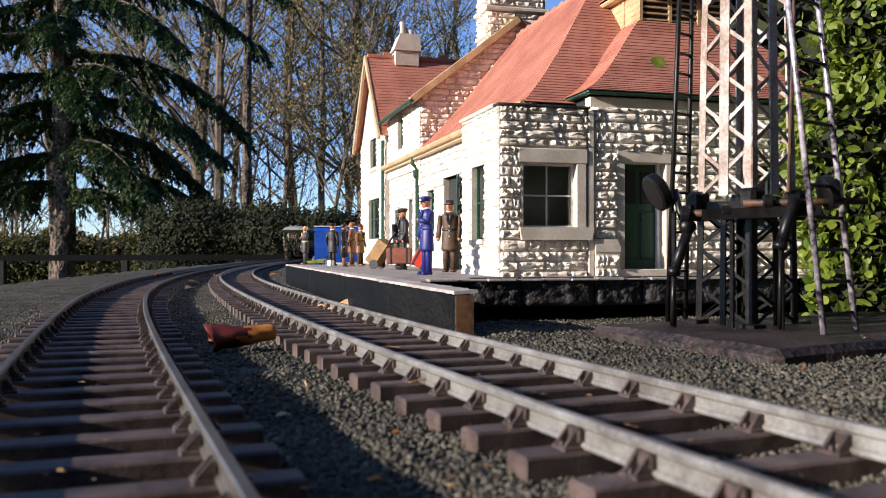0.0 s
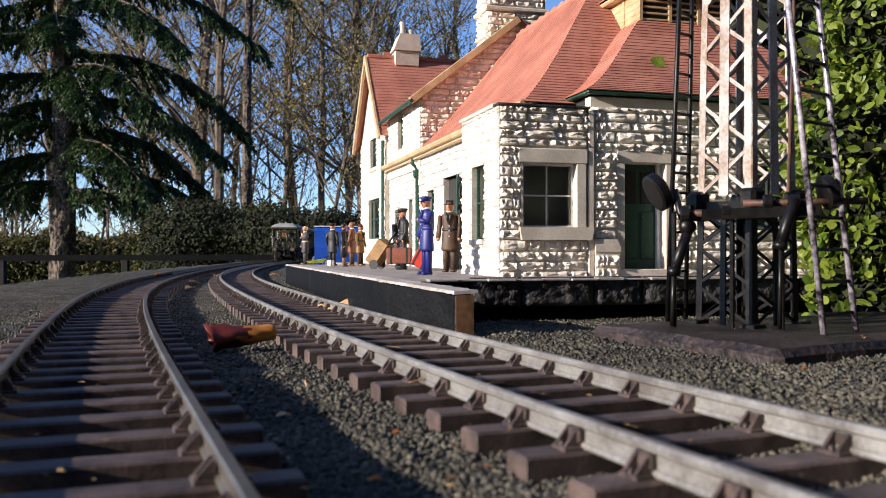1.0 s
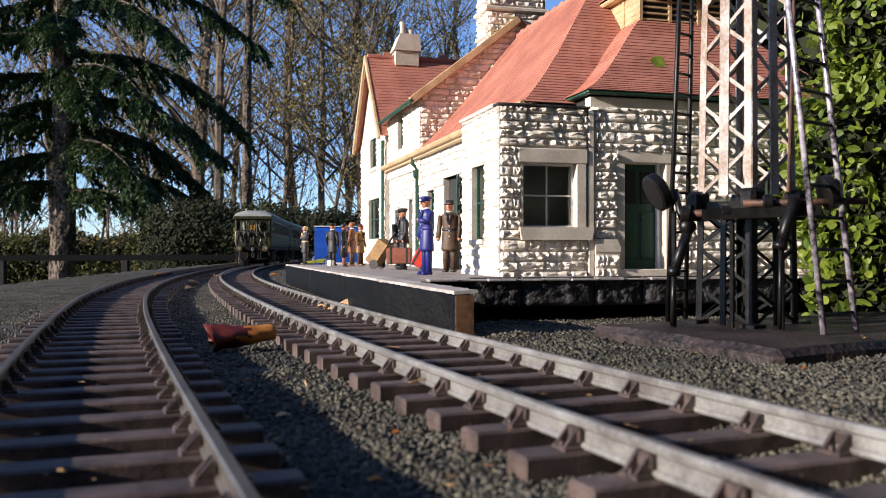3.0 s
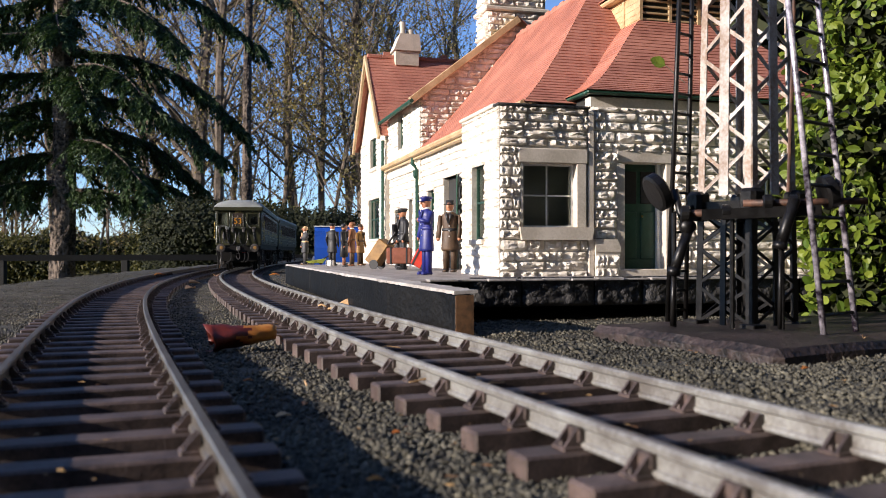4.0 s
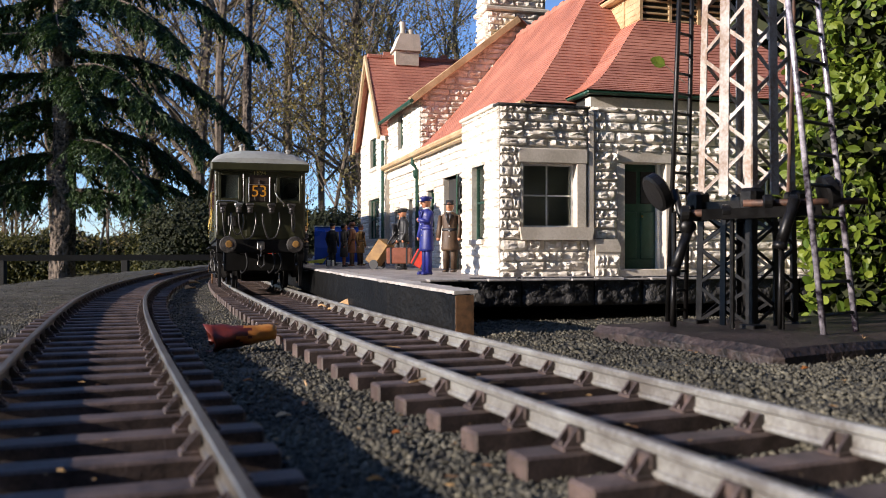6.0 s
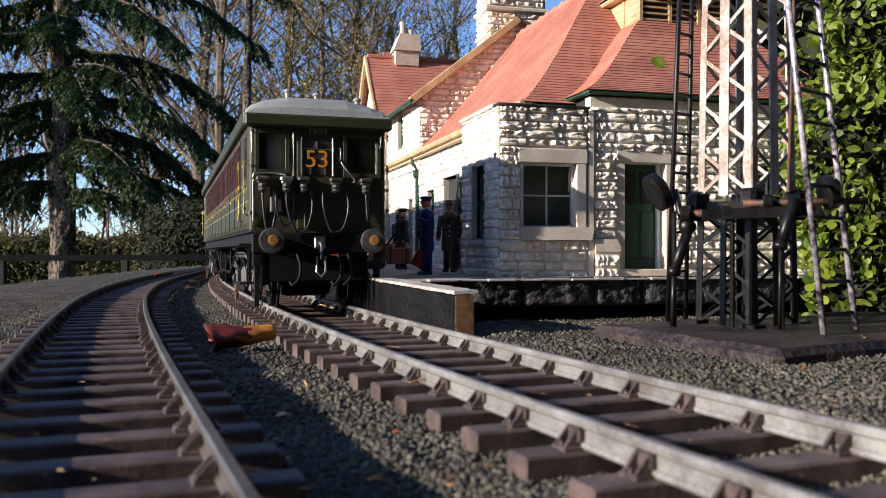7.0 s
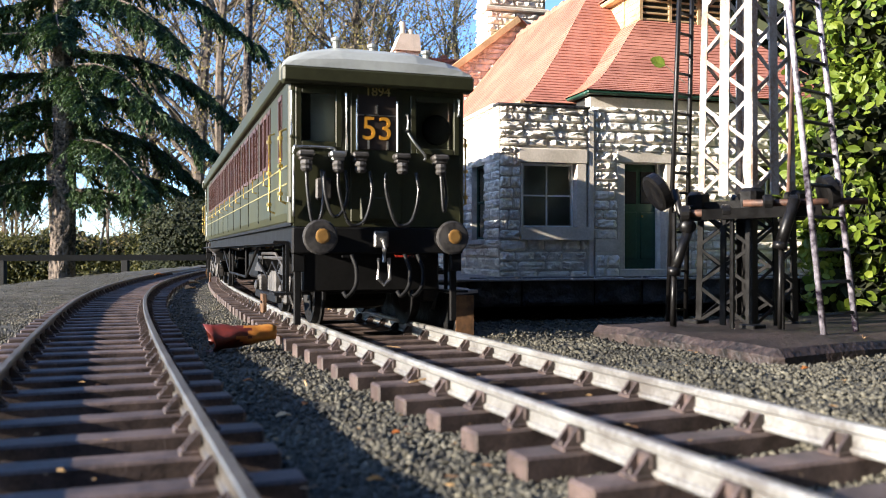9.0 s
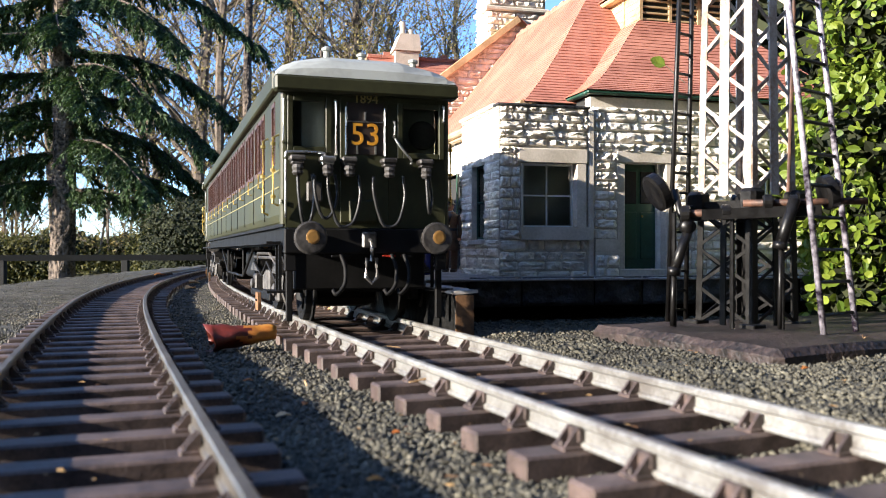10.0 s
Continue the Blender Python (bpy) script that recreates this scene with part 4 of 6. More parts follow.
def coach(first=True):
    T = empty("railway_coach")
    tagged(T, "olive green electric train coach with grey roof and yellow lining", "railway coach", "coaches of the train")
    # sides with their window openings; local x along the side
    wins = []
    y = .082
    k = 0
    while y < COACH - .05:
        w = .0175 if k % 3 else .013
        wins.append((y, y + w))
        y += w + (.0062 if k % 3 != 2 else .012)
        k += 1
    for sg in (-1, 1):
        m = (pose(-HW, 0, 0, 0, 0, -90) if sg < 0 else pose(HW, 0, 0, 0, 0, 90))
        f = (lambda a, b: (-b, -a)) if sg < 0 else (lambda a, b: (a, b))
        holes = [(*f(a, b), .1015, .1395) for a, b in wins + [(.026, .040)]]
        bm = bmesh.new()
        a0, a1 = f(.0035, COACH)
        holed(bm, a0, a1, BODY0 + .006, EAVE, holes, .0018, m)
        # tumblehome: lower panel turns under
        prof = [(0, BODY0 + .006), (.0012, BODY0 + .0015), (.003, BODY0), (.0045, BODY0), (.003, BODY0 + .006)]
        q = [[bm.verts.new(m @ Vector((a, d, z))) for d, z in prof] for a in (a0, a1)]
        for i in range(len(prof)):
            j = (i + 1) % len(prof)
            bm.faces.new((q[0][i], q[0][j], q[1][j], q[1][i]))
        part("body_side", bm, "coach_green", T)
        for h in holes:
            bm = bmesh.new()
            for c in cells(h[0] - .001, h[1] + .001, h[2] - .001, h[3] + .001, [(h[0] + .0013, h[1] - .0013, h[2] + .0022, h[3] - .0018)]):
                box(bm, c[0], c[1], -.0005, .0012, c[2], c[3], 0, m)
            wf = part("window_frame", bm, "teak", T, "red-brown varnished window frame")
            bm = bmesh.new()
            box(bm, h[0] + .001, h[1] - .001, .0004, .0007, h[2] + .001, h[3] - .001, 0, m)
            part("pane", bm, "pane", wf).visible_shadow = False
        for z in (.0952, .0848):
            bm = bmesh.new()
            box(bm, a0, a1, -.0005, .0002, z, z + .0007, 0, m)
            part("lining", bm, "yellow", T, "yellow lining stripe")
        # door lines, grab rails, handles and class marks
        for i, (a, b) in enumerate(wins):
            if i % 3 == 0:
                p, _ = f(a - .0025, a)
                bm = bmesh.new()
                box(bm, p, p + .0005, -.0004, .0003, BODY0 + .004, EAVE - .003, 0, m)
                part("door_edge", bm, "coach_black", T)
                p, _ = f(b + .002, b)
                bm = bmesh.new()
                tube(bm, [m @ Vector((p, 0, .090)), m @ Vector((p, -.003, .0905)), m @ Vector((p, -.003, .1)), m @ Vector((p, 0, .1005))], .0006, 6)
                part("door_handle", bm, "brass", T, "brass grab handle")
                p, _ = f((a + b) / 2, 0)
                bm = bmesh.new()
                box(bm, p - .001, p + .001, -.0004, .0002, .0745, .0775, 0, m)
                part("class_mark", bm, "white", T)
        for a, z0, z1 in ((.0085, .0735, .118), (.062, .07, .122)):
            p, _ = f(a, a)
            bm = bmesh.new()
            tube(bm, [m @ Vector((p, .001, z0)), m @ Vector((p, -.0034, z0 + .002)), m @ Vector((p, -.0034, z1 - .002)), m @ Vector((p, .001, z1))], .00085, 7)
            for z in (z0 + .006, (z0 + z1) / 2, z1 - .006):
                lathe(bm, [(.0016, -.001), (.0016, .001)], 8, m @ pose(p, -.0034, z))
            part("grab_rail", bm, "brass", T, "brass grab rail")
        bm = bmesh.new()
        box(bm, sg * .047 - .002, sg * .047 + .002, .002, COACH - .002, .0495, .0615)
        box(bm, sg * .0555 - .0045, sg * .0555 + .0045, .02, COACH - .02, .0505, .0522)
        part("solebar", bm, "coach_black", T)
    # front with three openings
    holes = [(-.0475, -.0255, .109, .1385), (.0215, .0475, .107, .137)]
    for nm, mm, hs in (("cab_front", pose(0, 0, 0), holes), ("rear_end", pose(0, COACH - .002, 0), [])):
        bm = bmesh.new()
        holed(bm, -HW + .003, HW - .003, BODY0 - .002, EAVE + .002, hs, .0022, mm)
        part(nm, bm, "coach_green", T)
        for sg in (-1, 1):
            bm = bmesh.new()
            tube(bm, [mm @ Vector((sg * (HW - .0032), .0032, BODY0)), mm @ Vector((sg * (HW - .0032), .0032, EAVE))], .0033, 12)
            part("corner_pillar", bm, "coach_green", T)
    bm = bmesh.new()
    box(bm, -HW + .002, HW - .002, .003, COACH - .003, BODY0 - .0015, BODY0 + .002)
    part("floor", bm, "coach_black", T)
    # the first partition stands close to the glass so the cab looks brighter
    for yy in (.024, .3, .55):
        bm = bmesh.new()
        box(bm, -HW + .003, HW - .003, yy, yy + .002, BODY0 + .002, .15)
        part("partition", bm, "plaster", T)
    for h in holes:
        bm = bmesh.new()
        for c in cells(h[0] - .0025, h[1] + .0025, h[2] - .0025, h[3] + .0025, [(h[0] + .001, h[1] - .001, h[2] + .001, h[3] - .001)]):
            box(bm, c[0], c[1], -.0012, .0012, c[2], c[3], .0004)
        wf = part("cab_window", bm, "coach_green", T)
        bm = bmesh.new()
        box(bm, h[0], h[1], .0006, .001, h[2], h[3])
        part("pane", bm, "pane", wf).visible_shadow = False
    # roof: an arched shell that domes down over the cab
    bm = bmesh.new()
    rings = []
    stations = [(-.006, .0, .90), (-.004, .30, .97), (.004, .62, .99), (.018, .86, 1.0), (.04, .97, 1.0), (.06, 1, 1.0), (COACH - .002, 1, 1.0)]
    for yy, hgt, wid in stations:
        ring = []
        for i in range(10):
            a = (0, .2, .48, .75, 1.16, math.pi - 1.16, math.pi - .75, math.pi - .48, math.pi - .2, math.pi)[i]
            x = -math.cos(a) * (HW + .0035) * (1 if wid > .95 else .985)
            z = EAVE + .0082 + (.0215 * hgt) * max(math.sin(a), 0) ** .8
            ring.append(bm.verts.new((x, yy, z)))
        rings.append(ring)
    for q, w in zip(rings, rings[1:]):
        for i in range(9):
            bm.faces.new((q[i], q[i + 1], w[i + 1], w[i]))
    bm.faces.new(rings[0]), bm.faces.new(rings[-1])
    part("roof", bm, "coach_roof", T, "pale grey domed roof", False)
    bm = bmesh.new()
    box(bm, -HW - .004, HW + .004, -.0066, .004, EAVE - .0012, EAVE + .0084, .0014)
    for sg in (-1, 1):
        box(bm, sg * (HW + .0022) - .0022, sg * (HW + .0022) + .0022, .0042, COACH, EAVE + .0005, EAVE + .0118, .001)
    part("cornice", bm, "coach_green", T)
    for x, yy in ((-.022, .02), (.003, .03), (.034, .016)):
        bm = bmesh.new()
        z = EAVE + .0265 if abs(x) < .03 else EAVE + .0215
        lathe(bm, [(.0022, -.004), (.0022, .003), (.0034, .0036), (.0034, .005), (.0012, .0062)], 10, pose(x, yy, z))
        part("roof_vent", bm, "coach_roof", T)
    # headstock, buffers, steps, coupling
    bm = bmesh.new()
    box(bm, -HW + .002, HW - .002, -.003, .004, .0445, BODY0 - .0025, .0008)
    part("headstock", bm, "coach_black", T)
    bm = bmesh.new()
    box(bm, -.043, .043, .018, .024, .0215, .0455, .001)
    part("front_beam", bm, "coach_black", T)
    for sg in (-1, 1):
        bf = empty("buffer", None, T)
        bm = bmesh.new()
        lathe(bm, [(.0058, 0), (.0052, .004), (.0036, .006), (.003, .016)], 16, pose(sg * .039, -.003, .054, 90, 0, 0))
        part("stock", bm, "coach_black", bf)
        bm = bmesh.new()
        lathe(bm, [(.003, .0155), (.0094, .0164), (.0099, .0168), (.0099, .0179), (.0088, .0184), (.003, .0187)], 24, pose(sg * .039, -.003, .054, 90, 0, 0))
        part("buffer_head", bm, "grime", bf, "grey steel buffer head")
        bm = bmesh.new()
        lathe(bm, [(.0044, .0184), (.0041, .01885), (.003, .0191)], 14, pose(sg * .039 + .0012, -.003, .0545, 90, 0, 0))
        part("wear_patch", bm, "tan", bf, "small tan patch on the buffer face")
        bm = bmesh.new()
        box(bm, sg * .048 - .002, sg * .048 + .002, .004, .007, .003, .0445, .0005)
        box(bm, sg * .048 - .0035, sg * .048 + .0035, -.001, .0035, .034, .0445, .0005)
        part("life_guard", bm, "coach_black", T)
        bm = bmesh.new()
        box(bm, sg * .0545 - .006, sg * .0545 + .006, .012, .036, .020, .0215)
        box(bm, sg * .052 - .001, sg * .052 + .001, .016, .018, .0215, .05)
        box(bm, sg * .052 - .001, sg * .052 + .001, .03, .032, .0215, .05)
        part("footstep", bm, "coach_black", T)
    bm = bmesh.new()
    box(bm, -.0045, .0045, -.006, 0, .048, .058, .001)
    tube(bm, [(0, -.006, .053), (0, -.0105, .052), (0, -.012, .047), (0, -.011, .04)], .0013, 7)
    tube(bm, [(-.003, -.0105, .042), (-.0035, -.011, .03), (0, -.0115, .0265), (.0035, -.011, .03), (.003, -.0105, .042)], .0012, 7)
    part("screw_coupling", bm, "dull_steel", T, "oily steel screw coupling")
    for x, mm in ((.014, "red"), (.022, "coach_black"), (-.018, "coach_black")):
        bm = bmesh.new()
        box(bm, x - .0055, x + .0055, -.006, -.0035, .0425, .0436)
        part("pipe_tag", bm, mm, T)
        hose(T, [(x, -.005, .044), (x + .002, -.009, .036), (x + .001, -.012, .026), (x - .004, -.013, .02), (x - .006, -.011, .0225)], .0013, "coach_black", "brake_hose")
    # headcode door
    dr = empty("gangway_door", None, T)
    bm = bmesh.new()
    box(bm, -.0175, .0135, -.0008, .0018, BODY0 + .001, EAVE - .003, .0004)
    part("leaf", bm, "coach_green", dr)
    bm = bmesh.new()
    box(bm, -.0135, .0100, -.0012, .0002, .106, .1385, .0003)
    part("headcode_plate", bm, "plate", dr, "dark brown headcode plate")
    for x in (-.0145, .0102):
        bm = bmesh.new()
        box(bm, x, x + .0011, -.0022, -.0006, .1055, .1355, .0003)
        part("plate_slide", bm, "steel", dr)
    for x in (-.0075, .0042):
        bm = bmesh.new()
        box(bm, x, x + .001, -.0022, -.0006, .1065, .1115)
        part("clip", bm, "steel", dr)
    bm = bmesh.new()
    box(bm, -.0025, -.0015, -.0024, -.0006, .1275, .1325), box(bm, -.0133, .0098, -.0016, -.0008, .1262, .1268)
    part("clip", bm, "steel", dr)
    up = pose(-.0018, -.0014, .118, 90, 0, 0)
    writing("headcode", "53", .0195, "amber", dr, up, label="amber painted figures 53")
    writing("unit_number", "1894", .0078, "yellow", dr, pose(-.0012, -.0012, .1405, 90, 0, 0), label="yellow painted number 1894")
    for x, z0, z1 in ((-.0205, .104, .139), (.0168, .118, .128), (.0492, .128, .139), (-.0525, .112, .139)):
        bm = bmesh.new()
        tube(bm, [(x, 0, z0), (x, -.0028, z0 + .001), (x, -.0028, z1 - .001), (x, 0, z1)], .0008, 7)
        part("handrail", bm, "steel", T)
    hose(T, [(-.051, -.001, .066), (-.0512, -.0025, .09), (-.051, -.0025, .1045), (-.048, -.0025, .1062), (-.03, -.0025, .1062), (-.027, -.0025, .104), (-.0265, -.002, .098)], .0008, "steel", "conduit")
    hose(T, [(.0175, -.001, .117), (.021, -.003, .111), (.0275, -.003, .1035), (.027, -.003, .1005)], .0008, "steel", "wiper_pipe")
    # jumper heads and their hanging cables
    heads = (-.0445, -.0262, -.0128, .0125, .0365)
    for i, x in enumerate(heads):
        j = empty("jumper", None, T)
        bm = bmesh.new()
        box(bm, x - .0038, x + .0038, -.0075, 0, .0985, .1005, .0006)
        box(bm, x - .0048, x + .0048, -.0085, .0002, .1005, .104, .001)
        part("socket", bm, "grime" if i != 1 else "steel", j)
        bm = bmesh.new()
        lathe(bm, [(.0024, 0), (.0036, .0015), (.003, .003), (.0036, .0045), (.003, .0065)], 10, pose(x, -.006, .0918))
        part("plug", bm, "grime", j)
    for p, q, lo in ((-.0445, -.0345, .062), (-.0345, -.0205, .066), (-.0262, -.006, .061), (.002, .0225, .061), (.0365, .04, .070)):
        hose(T, [(p, -.0065, .092), (p + .0005, -.0075, .08), (p + (q - p) * .25, -.0078, lo + .003), ((p + q) / 2, -.0075, lo), (q - (q - p) * .2, -.0075, lo + .004), (q, -.006, .08), (q - .001, -.004, .093)], .00105, "cable", "jumper_cable", "black hanging jumper cable")
    bm = bmesh.new()
    box(bm, -.0385, -.029, -.0035, 0, .076, .0885, .001)
    part("junction_box", bm, "grime", T)
    bm = bmesh.new()
    box(bm, -.012, .006, -.0025, 0, .064, .078, .001)
    part("tail_board", bm, "coach_green", T)
    # plain disc on a rod, added in place of the driver's dark head
    bm = bmesh.new()
    lathe(bm, [(.0025, -.001), (.0088, -.0012), (.0095, 0), (.0088, .0012), (.0025, .001)], 20, pose(.0375, .006, .1205, 90, 0, 0))
    tube(bm, [(.0375, .006, .1205), (.0375, .0242, .1205)], .0012, 6)
    # pale panels added behind the cab glass to lighten both windows
    for x0, x1, z0, z1, y0 in ((-.0405, -.0262, .1075, .1392, .0045), (.0225, .0478, .1062, .1372, .017)):
        b2 = bmesh.new()
        box(b2, x0, x1, y0, y0 + .0008, z0, z1, .0002)
        part("blind", b2, "plaster", T, "pale grey-green panel added to lighten the cab window")
    part("brake_wheel", bm, "coach_black", T, "dark disc standing in for the driver's head in the cab")
    # underframe gear and trusses
    bm = bmesh.new()
    box(bm, -.035, .035, .33, .42, .02, .047, .002)
    part("equipment_case", bm, "coach_black", T)
    bm = bmesh.new()
    for sg in (-1, 1):
        tube(bm, [(sg * .046, .23, .05), (sg * .046, .33, .022), (sg * .046, .52, .022), (sg * .046, .62, .05)], .0013, 6)
        for yy in (.33, .52):
            tube(bm, [(sg * .046, yy, .022), (sg * .046, yy, .05)], .0013, 6)
    part("truss_rod", bm, "coach_black", T)
    return T, [bogie(T, .112), bogie(T, COACH - .112)]


lead, lead_bogies = coach()
second = copy_thing(lead, Matrix.Identity(4))
tagged(second, "second olive green train coach coupled behind the first", "railway coach", "coaches of the train")
TRAIN = [(lead, 0.0), (second, COACH + .034)]

WAY = [(0, 4.32), (.5, 4.1), (1, 3.86), (1.5, 3.59), (2, 3.28), (2.5, 2.93), (3.8, 2.225), (4.5, 1.775), (5.0, 1.495), (5.5, 1.235), (6.8, .732), (7.0, .648),
       (7.5, .524), (8.0, .436), (8.2, .432), (8.5, .442), (9.0, .469), (9.35, .492), (9.5, .496), (10, .496)]


def along(t):
    """How far up the line the train's front is at t: a smooth curve through WAY that never overshoots."""
    T_, S_ = [w[0] for w in WAY], [w[1] for w in WAY]
    d = [(S_[i + 1] - S_[i]) / (T_[i + 1] - T_[i]) for i in range(len(T_) - 1)]
    g = [d[0]] + [0 if a * b <= 0 else 2 * a * b / (a + b) for a, b in zip(d, d[1:])] + [d[-1]]
    i = min(max(int(np.searchsorted(T_, t)) - 1, 0), len(d) - 1)
    h = T_[i + 1] - T_[i]
    u = (t - T_[i]) / h
    return ((1 + 2 * u) * (1 - u) ** 2 * S_[i] + u * (1 - u) ** 2 * h * g[i] + u * u * (3 - 2 * u) * S_[i + 1] + u * u * (u - 1) * h * g[i + 1])


def coach_pose(s):
    """A coach whose two bogie pivots lie on the track; s: its front."""
    x0, y0, _ = at_s(LINE_B, s + .112)
    x1, y1, _ = at_s(LINE_B, s + COACH - .112)
    a = math.atan2(x1 - x0, y1 - y0)
    return pose(x0 - .112 * math.sin(a), y0 - .112 * math.cos(a), RAIL_TOP, 0, 0, -math.degrees(a)), a


def motions():
    for thing, off in TRAIN:
        rows, ba, bb = [], [], []
        for i in range(51):
            t = i * .2
            m, a = coach_pose(along(t) + off)
            rows.append((t, m))
            for out, d in ((ba, .112), (bb, COACH - .112)):
                th = at_s(LINE_B, along(t) + off + d)[2]
                out.append((t, pose(0, d, 0, 0, 0, -math.degrees(th - a))))
        walk(thing, rows)
        bogies = [c for c in thing.children if c.name.startswith("bogie")]
        for b, r in zip(sorted(bogies, key=lambda o: o.matrix_basis.translation.y), (ba, bb)):
            walk(b, r)
            for w in [c for c in b.children if c.name.startswith("wheelset")]:
                yy = w.matrix_basis.translation.y
                walk(w, [(i / 30, pose(0, yy, .0205, math.degrees((along(i / 30) - along(0)) / .0205), 0, 0)) for i in range(301)])


# ---- signal post, its ladders and slab ----
def slab():
    bm = bmesh.new()
    box(bm, 0, .30, 0, .155, -.006, .0115, .004)
    bmesh.ops.subdivide_edges(bm, edges=[e for e in bm.edges if e.calc_length() > .05], cuts=9, use_grid_fill=True)
    for v in bm.verts:
        v.co += Vector((noise.noise(v.co * 25), noise.noise(v.co * 25 + Vector((9, 0, 0))), .5 * noise.noise(v.co * 40 + Vector((0, 9, 0))))) * .004
    ob = part("base_slab", bm, "slab", at=pose(.163, .420, 0, 0, 0, 26))
    tagged(ob, "dark weathered concrete slab with rounded corners on grit", "slab")


def flat_bar(bm, a, b, w, t, face):
    """A flat strap from a to b; face: the direction that its flat side looks."""
    a, b, n = Vector(a), Vector(b), Vector(face).normalized()
    d = (b - a).normalized()
    s = d.cross(n) * w / 2
    n = n * t / 2
    vs = [bm.verts.new(p) for p in (a + s + n, a - s + n, a - s - n, a + s - n, b + s + n, b - s + n, b - s - n, b + s - n)]
    for q in ((0, 1, 2, 3), (7, 6, 5, 4), (0, 4, 5, 1), (1, 5, 6, 2), (2, 6, 7, 3), (3, 7, 4, 0)):
        bm.faces.new([vs[i] for i in q])


def lattice_post():
    P = empty("signal_post", pose(.1925, .538, .0115, 0, 0, 32))
    tagged(P, "tall white lattice signal post on a black lattice base", "signal post")
    n0, n1, zt, zb = .0225, .0185, .30, .0795
    # corner toward the camera at local origin; the faces run along +x and +y
    half = lambda z: n0 + (n1 - n0) * z / zt
    cen = Vector((n0, n0, 0))
    corners = ((-1, -1), (1, -1), (1, 1), (-1, 1))
    for lo, hi, mat, w in ((0, zb - .004, "iron", .0048), (zb + .004, zt, "post_white", .0052)):
        for cx, cy in corners:
            bm = bmesh.new()
            for fx, fy in ((1, 0), (0, 1)):
                a = cen + Vector((cx * half(lo), cy * half(lo), lo))
                b = cen + Vector((cx * half(hi), cy * half(hi), hi))
                off = Vector((-cx * w / 2 * fx, -cy * w / 2 * fy, 0))
                flat_bar(bm, a + off, b + off, w, .0009, (0, 1, 0) if fx else (1, 0, 0))
            part("corner_angle", bm, mat, P)
        step = .029 if mat == "post_white" else .025
        k = int((hi - lo) / step)
        for axis, sgn in ((0, -1), (0, 1), (1, -1), (1, 1)):
            for i in range(k):
                za, zc = lo + i * (hi - lo) / k, lo + (i + 1) * (hi - lo) / k
                for fl in (-1, 1):
                    h0, h1 = half(za), half(zc)
                    if axis == 0:
                        a, b, f = Vector((fl * h0, sgn * h0, za)), Vector((-fl * h1, sgn * h1, zc)), (0, 1, 0)
                    else:
                        a, b, f = Vector((sgn * h0, fl * h0, za)), Vector((sgn * h1, -fl * h1, zc)), (1, 0, 0)
                    bm = bmesh.new()
                    flat_bar(bm, cen + a, cen + b, .0024 if mat == "post_white" else .0022, .0007, f)
                    part("lattice_bar", bm, mat, P)
        # middle rails on the two seen faces
        for axis in (0, 1):
            bm = bmesh.new()
            a = cen + (Vector((0, -half(lo) - .0005, lo)) if axis == 0 else Vector((-half(lo) - .0005, 0, lo)))
            b = cen + (Vector((0, -half(hi) - .0005, hi)) if axis == 0 else Vector((-half(hi) - .0005, 0, hi)))
            flat_bar(bm, a, b, .0075 if mat == "post_white" else .0042, .0012, (0, 1, 0) if axis == 0 else (1, 0, 0))
            part("centre_strap", bm, mat, P)
    # clamps that join the black base to the white shaft, corner by corner, with their bolts
    for cx, cy in corners:
        bm = bmesh.new()
        c = cen + Vector((cx * half(zb), cy * half(zb), zb))
        box(bm, c.x - .0062, c.x + .0062, c.y - .0062, c.y + .0062, zb - .012, zb + .0075, .0024)
        for dx, dy, rx, ry in ((0, -.0062, 90, 0), (-.0062, 0, 0, -90)):
            lathe(bm, [(.0016, 0), (.0016, .0012), (.0008, .0017)], 6, pose(c.x + dx, c.y + dy, zb - .003, rx, ry, 0))
        part("clamp", bm, "iron", P)
    for axis, sgn in ((0, -1), (0, 1), (1, -1), (1, 1)):
        bm = bmesh.new()
        h = half(zb)
        a, b = (Vector((-h, sgn * h, zb - .004)), Vector((h, sgn * h, zb - .004))) if axis == 0 else (Vector((sgn * h, -h, zb - .004)), Vector((sgn * h, h, zb - .004)))
        flat_bar(bm, cen + a, cen + b, .0085, .0022, (0, 1, 0) if axis == 0 else (1, 0, 0))
        part("girdle", bm, "iron", P)
    # foot plates under the base
    for cx, cy in corners:
        bm = bmesh.new()
        c = cen + Vector((cx * half(0), cy * half(0), 0))
        box(bm, c.x - .006, c.x + .006, c.y - .006, c.y + .006, -.001, .0022, .0006)
        lathe(bm, [(.0014, .002), (.0014, .0035), (.0006, .004)], 6, pose(c.x - cx * .0035, c.y - cy * .0035, 0))
        part("foot_plate", bm, "iron", P)
    bm = bmesh.new()
    box(bm, cen.x - .0195, cen.x + .0195, cen.y - .0195, cen.y + .0195, zt, zt + .003, .001)
    part("cap", bm, "iron", P)
    return P


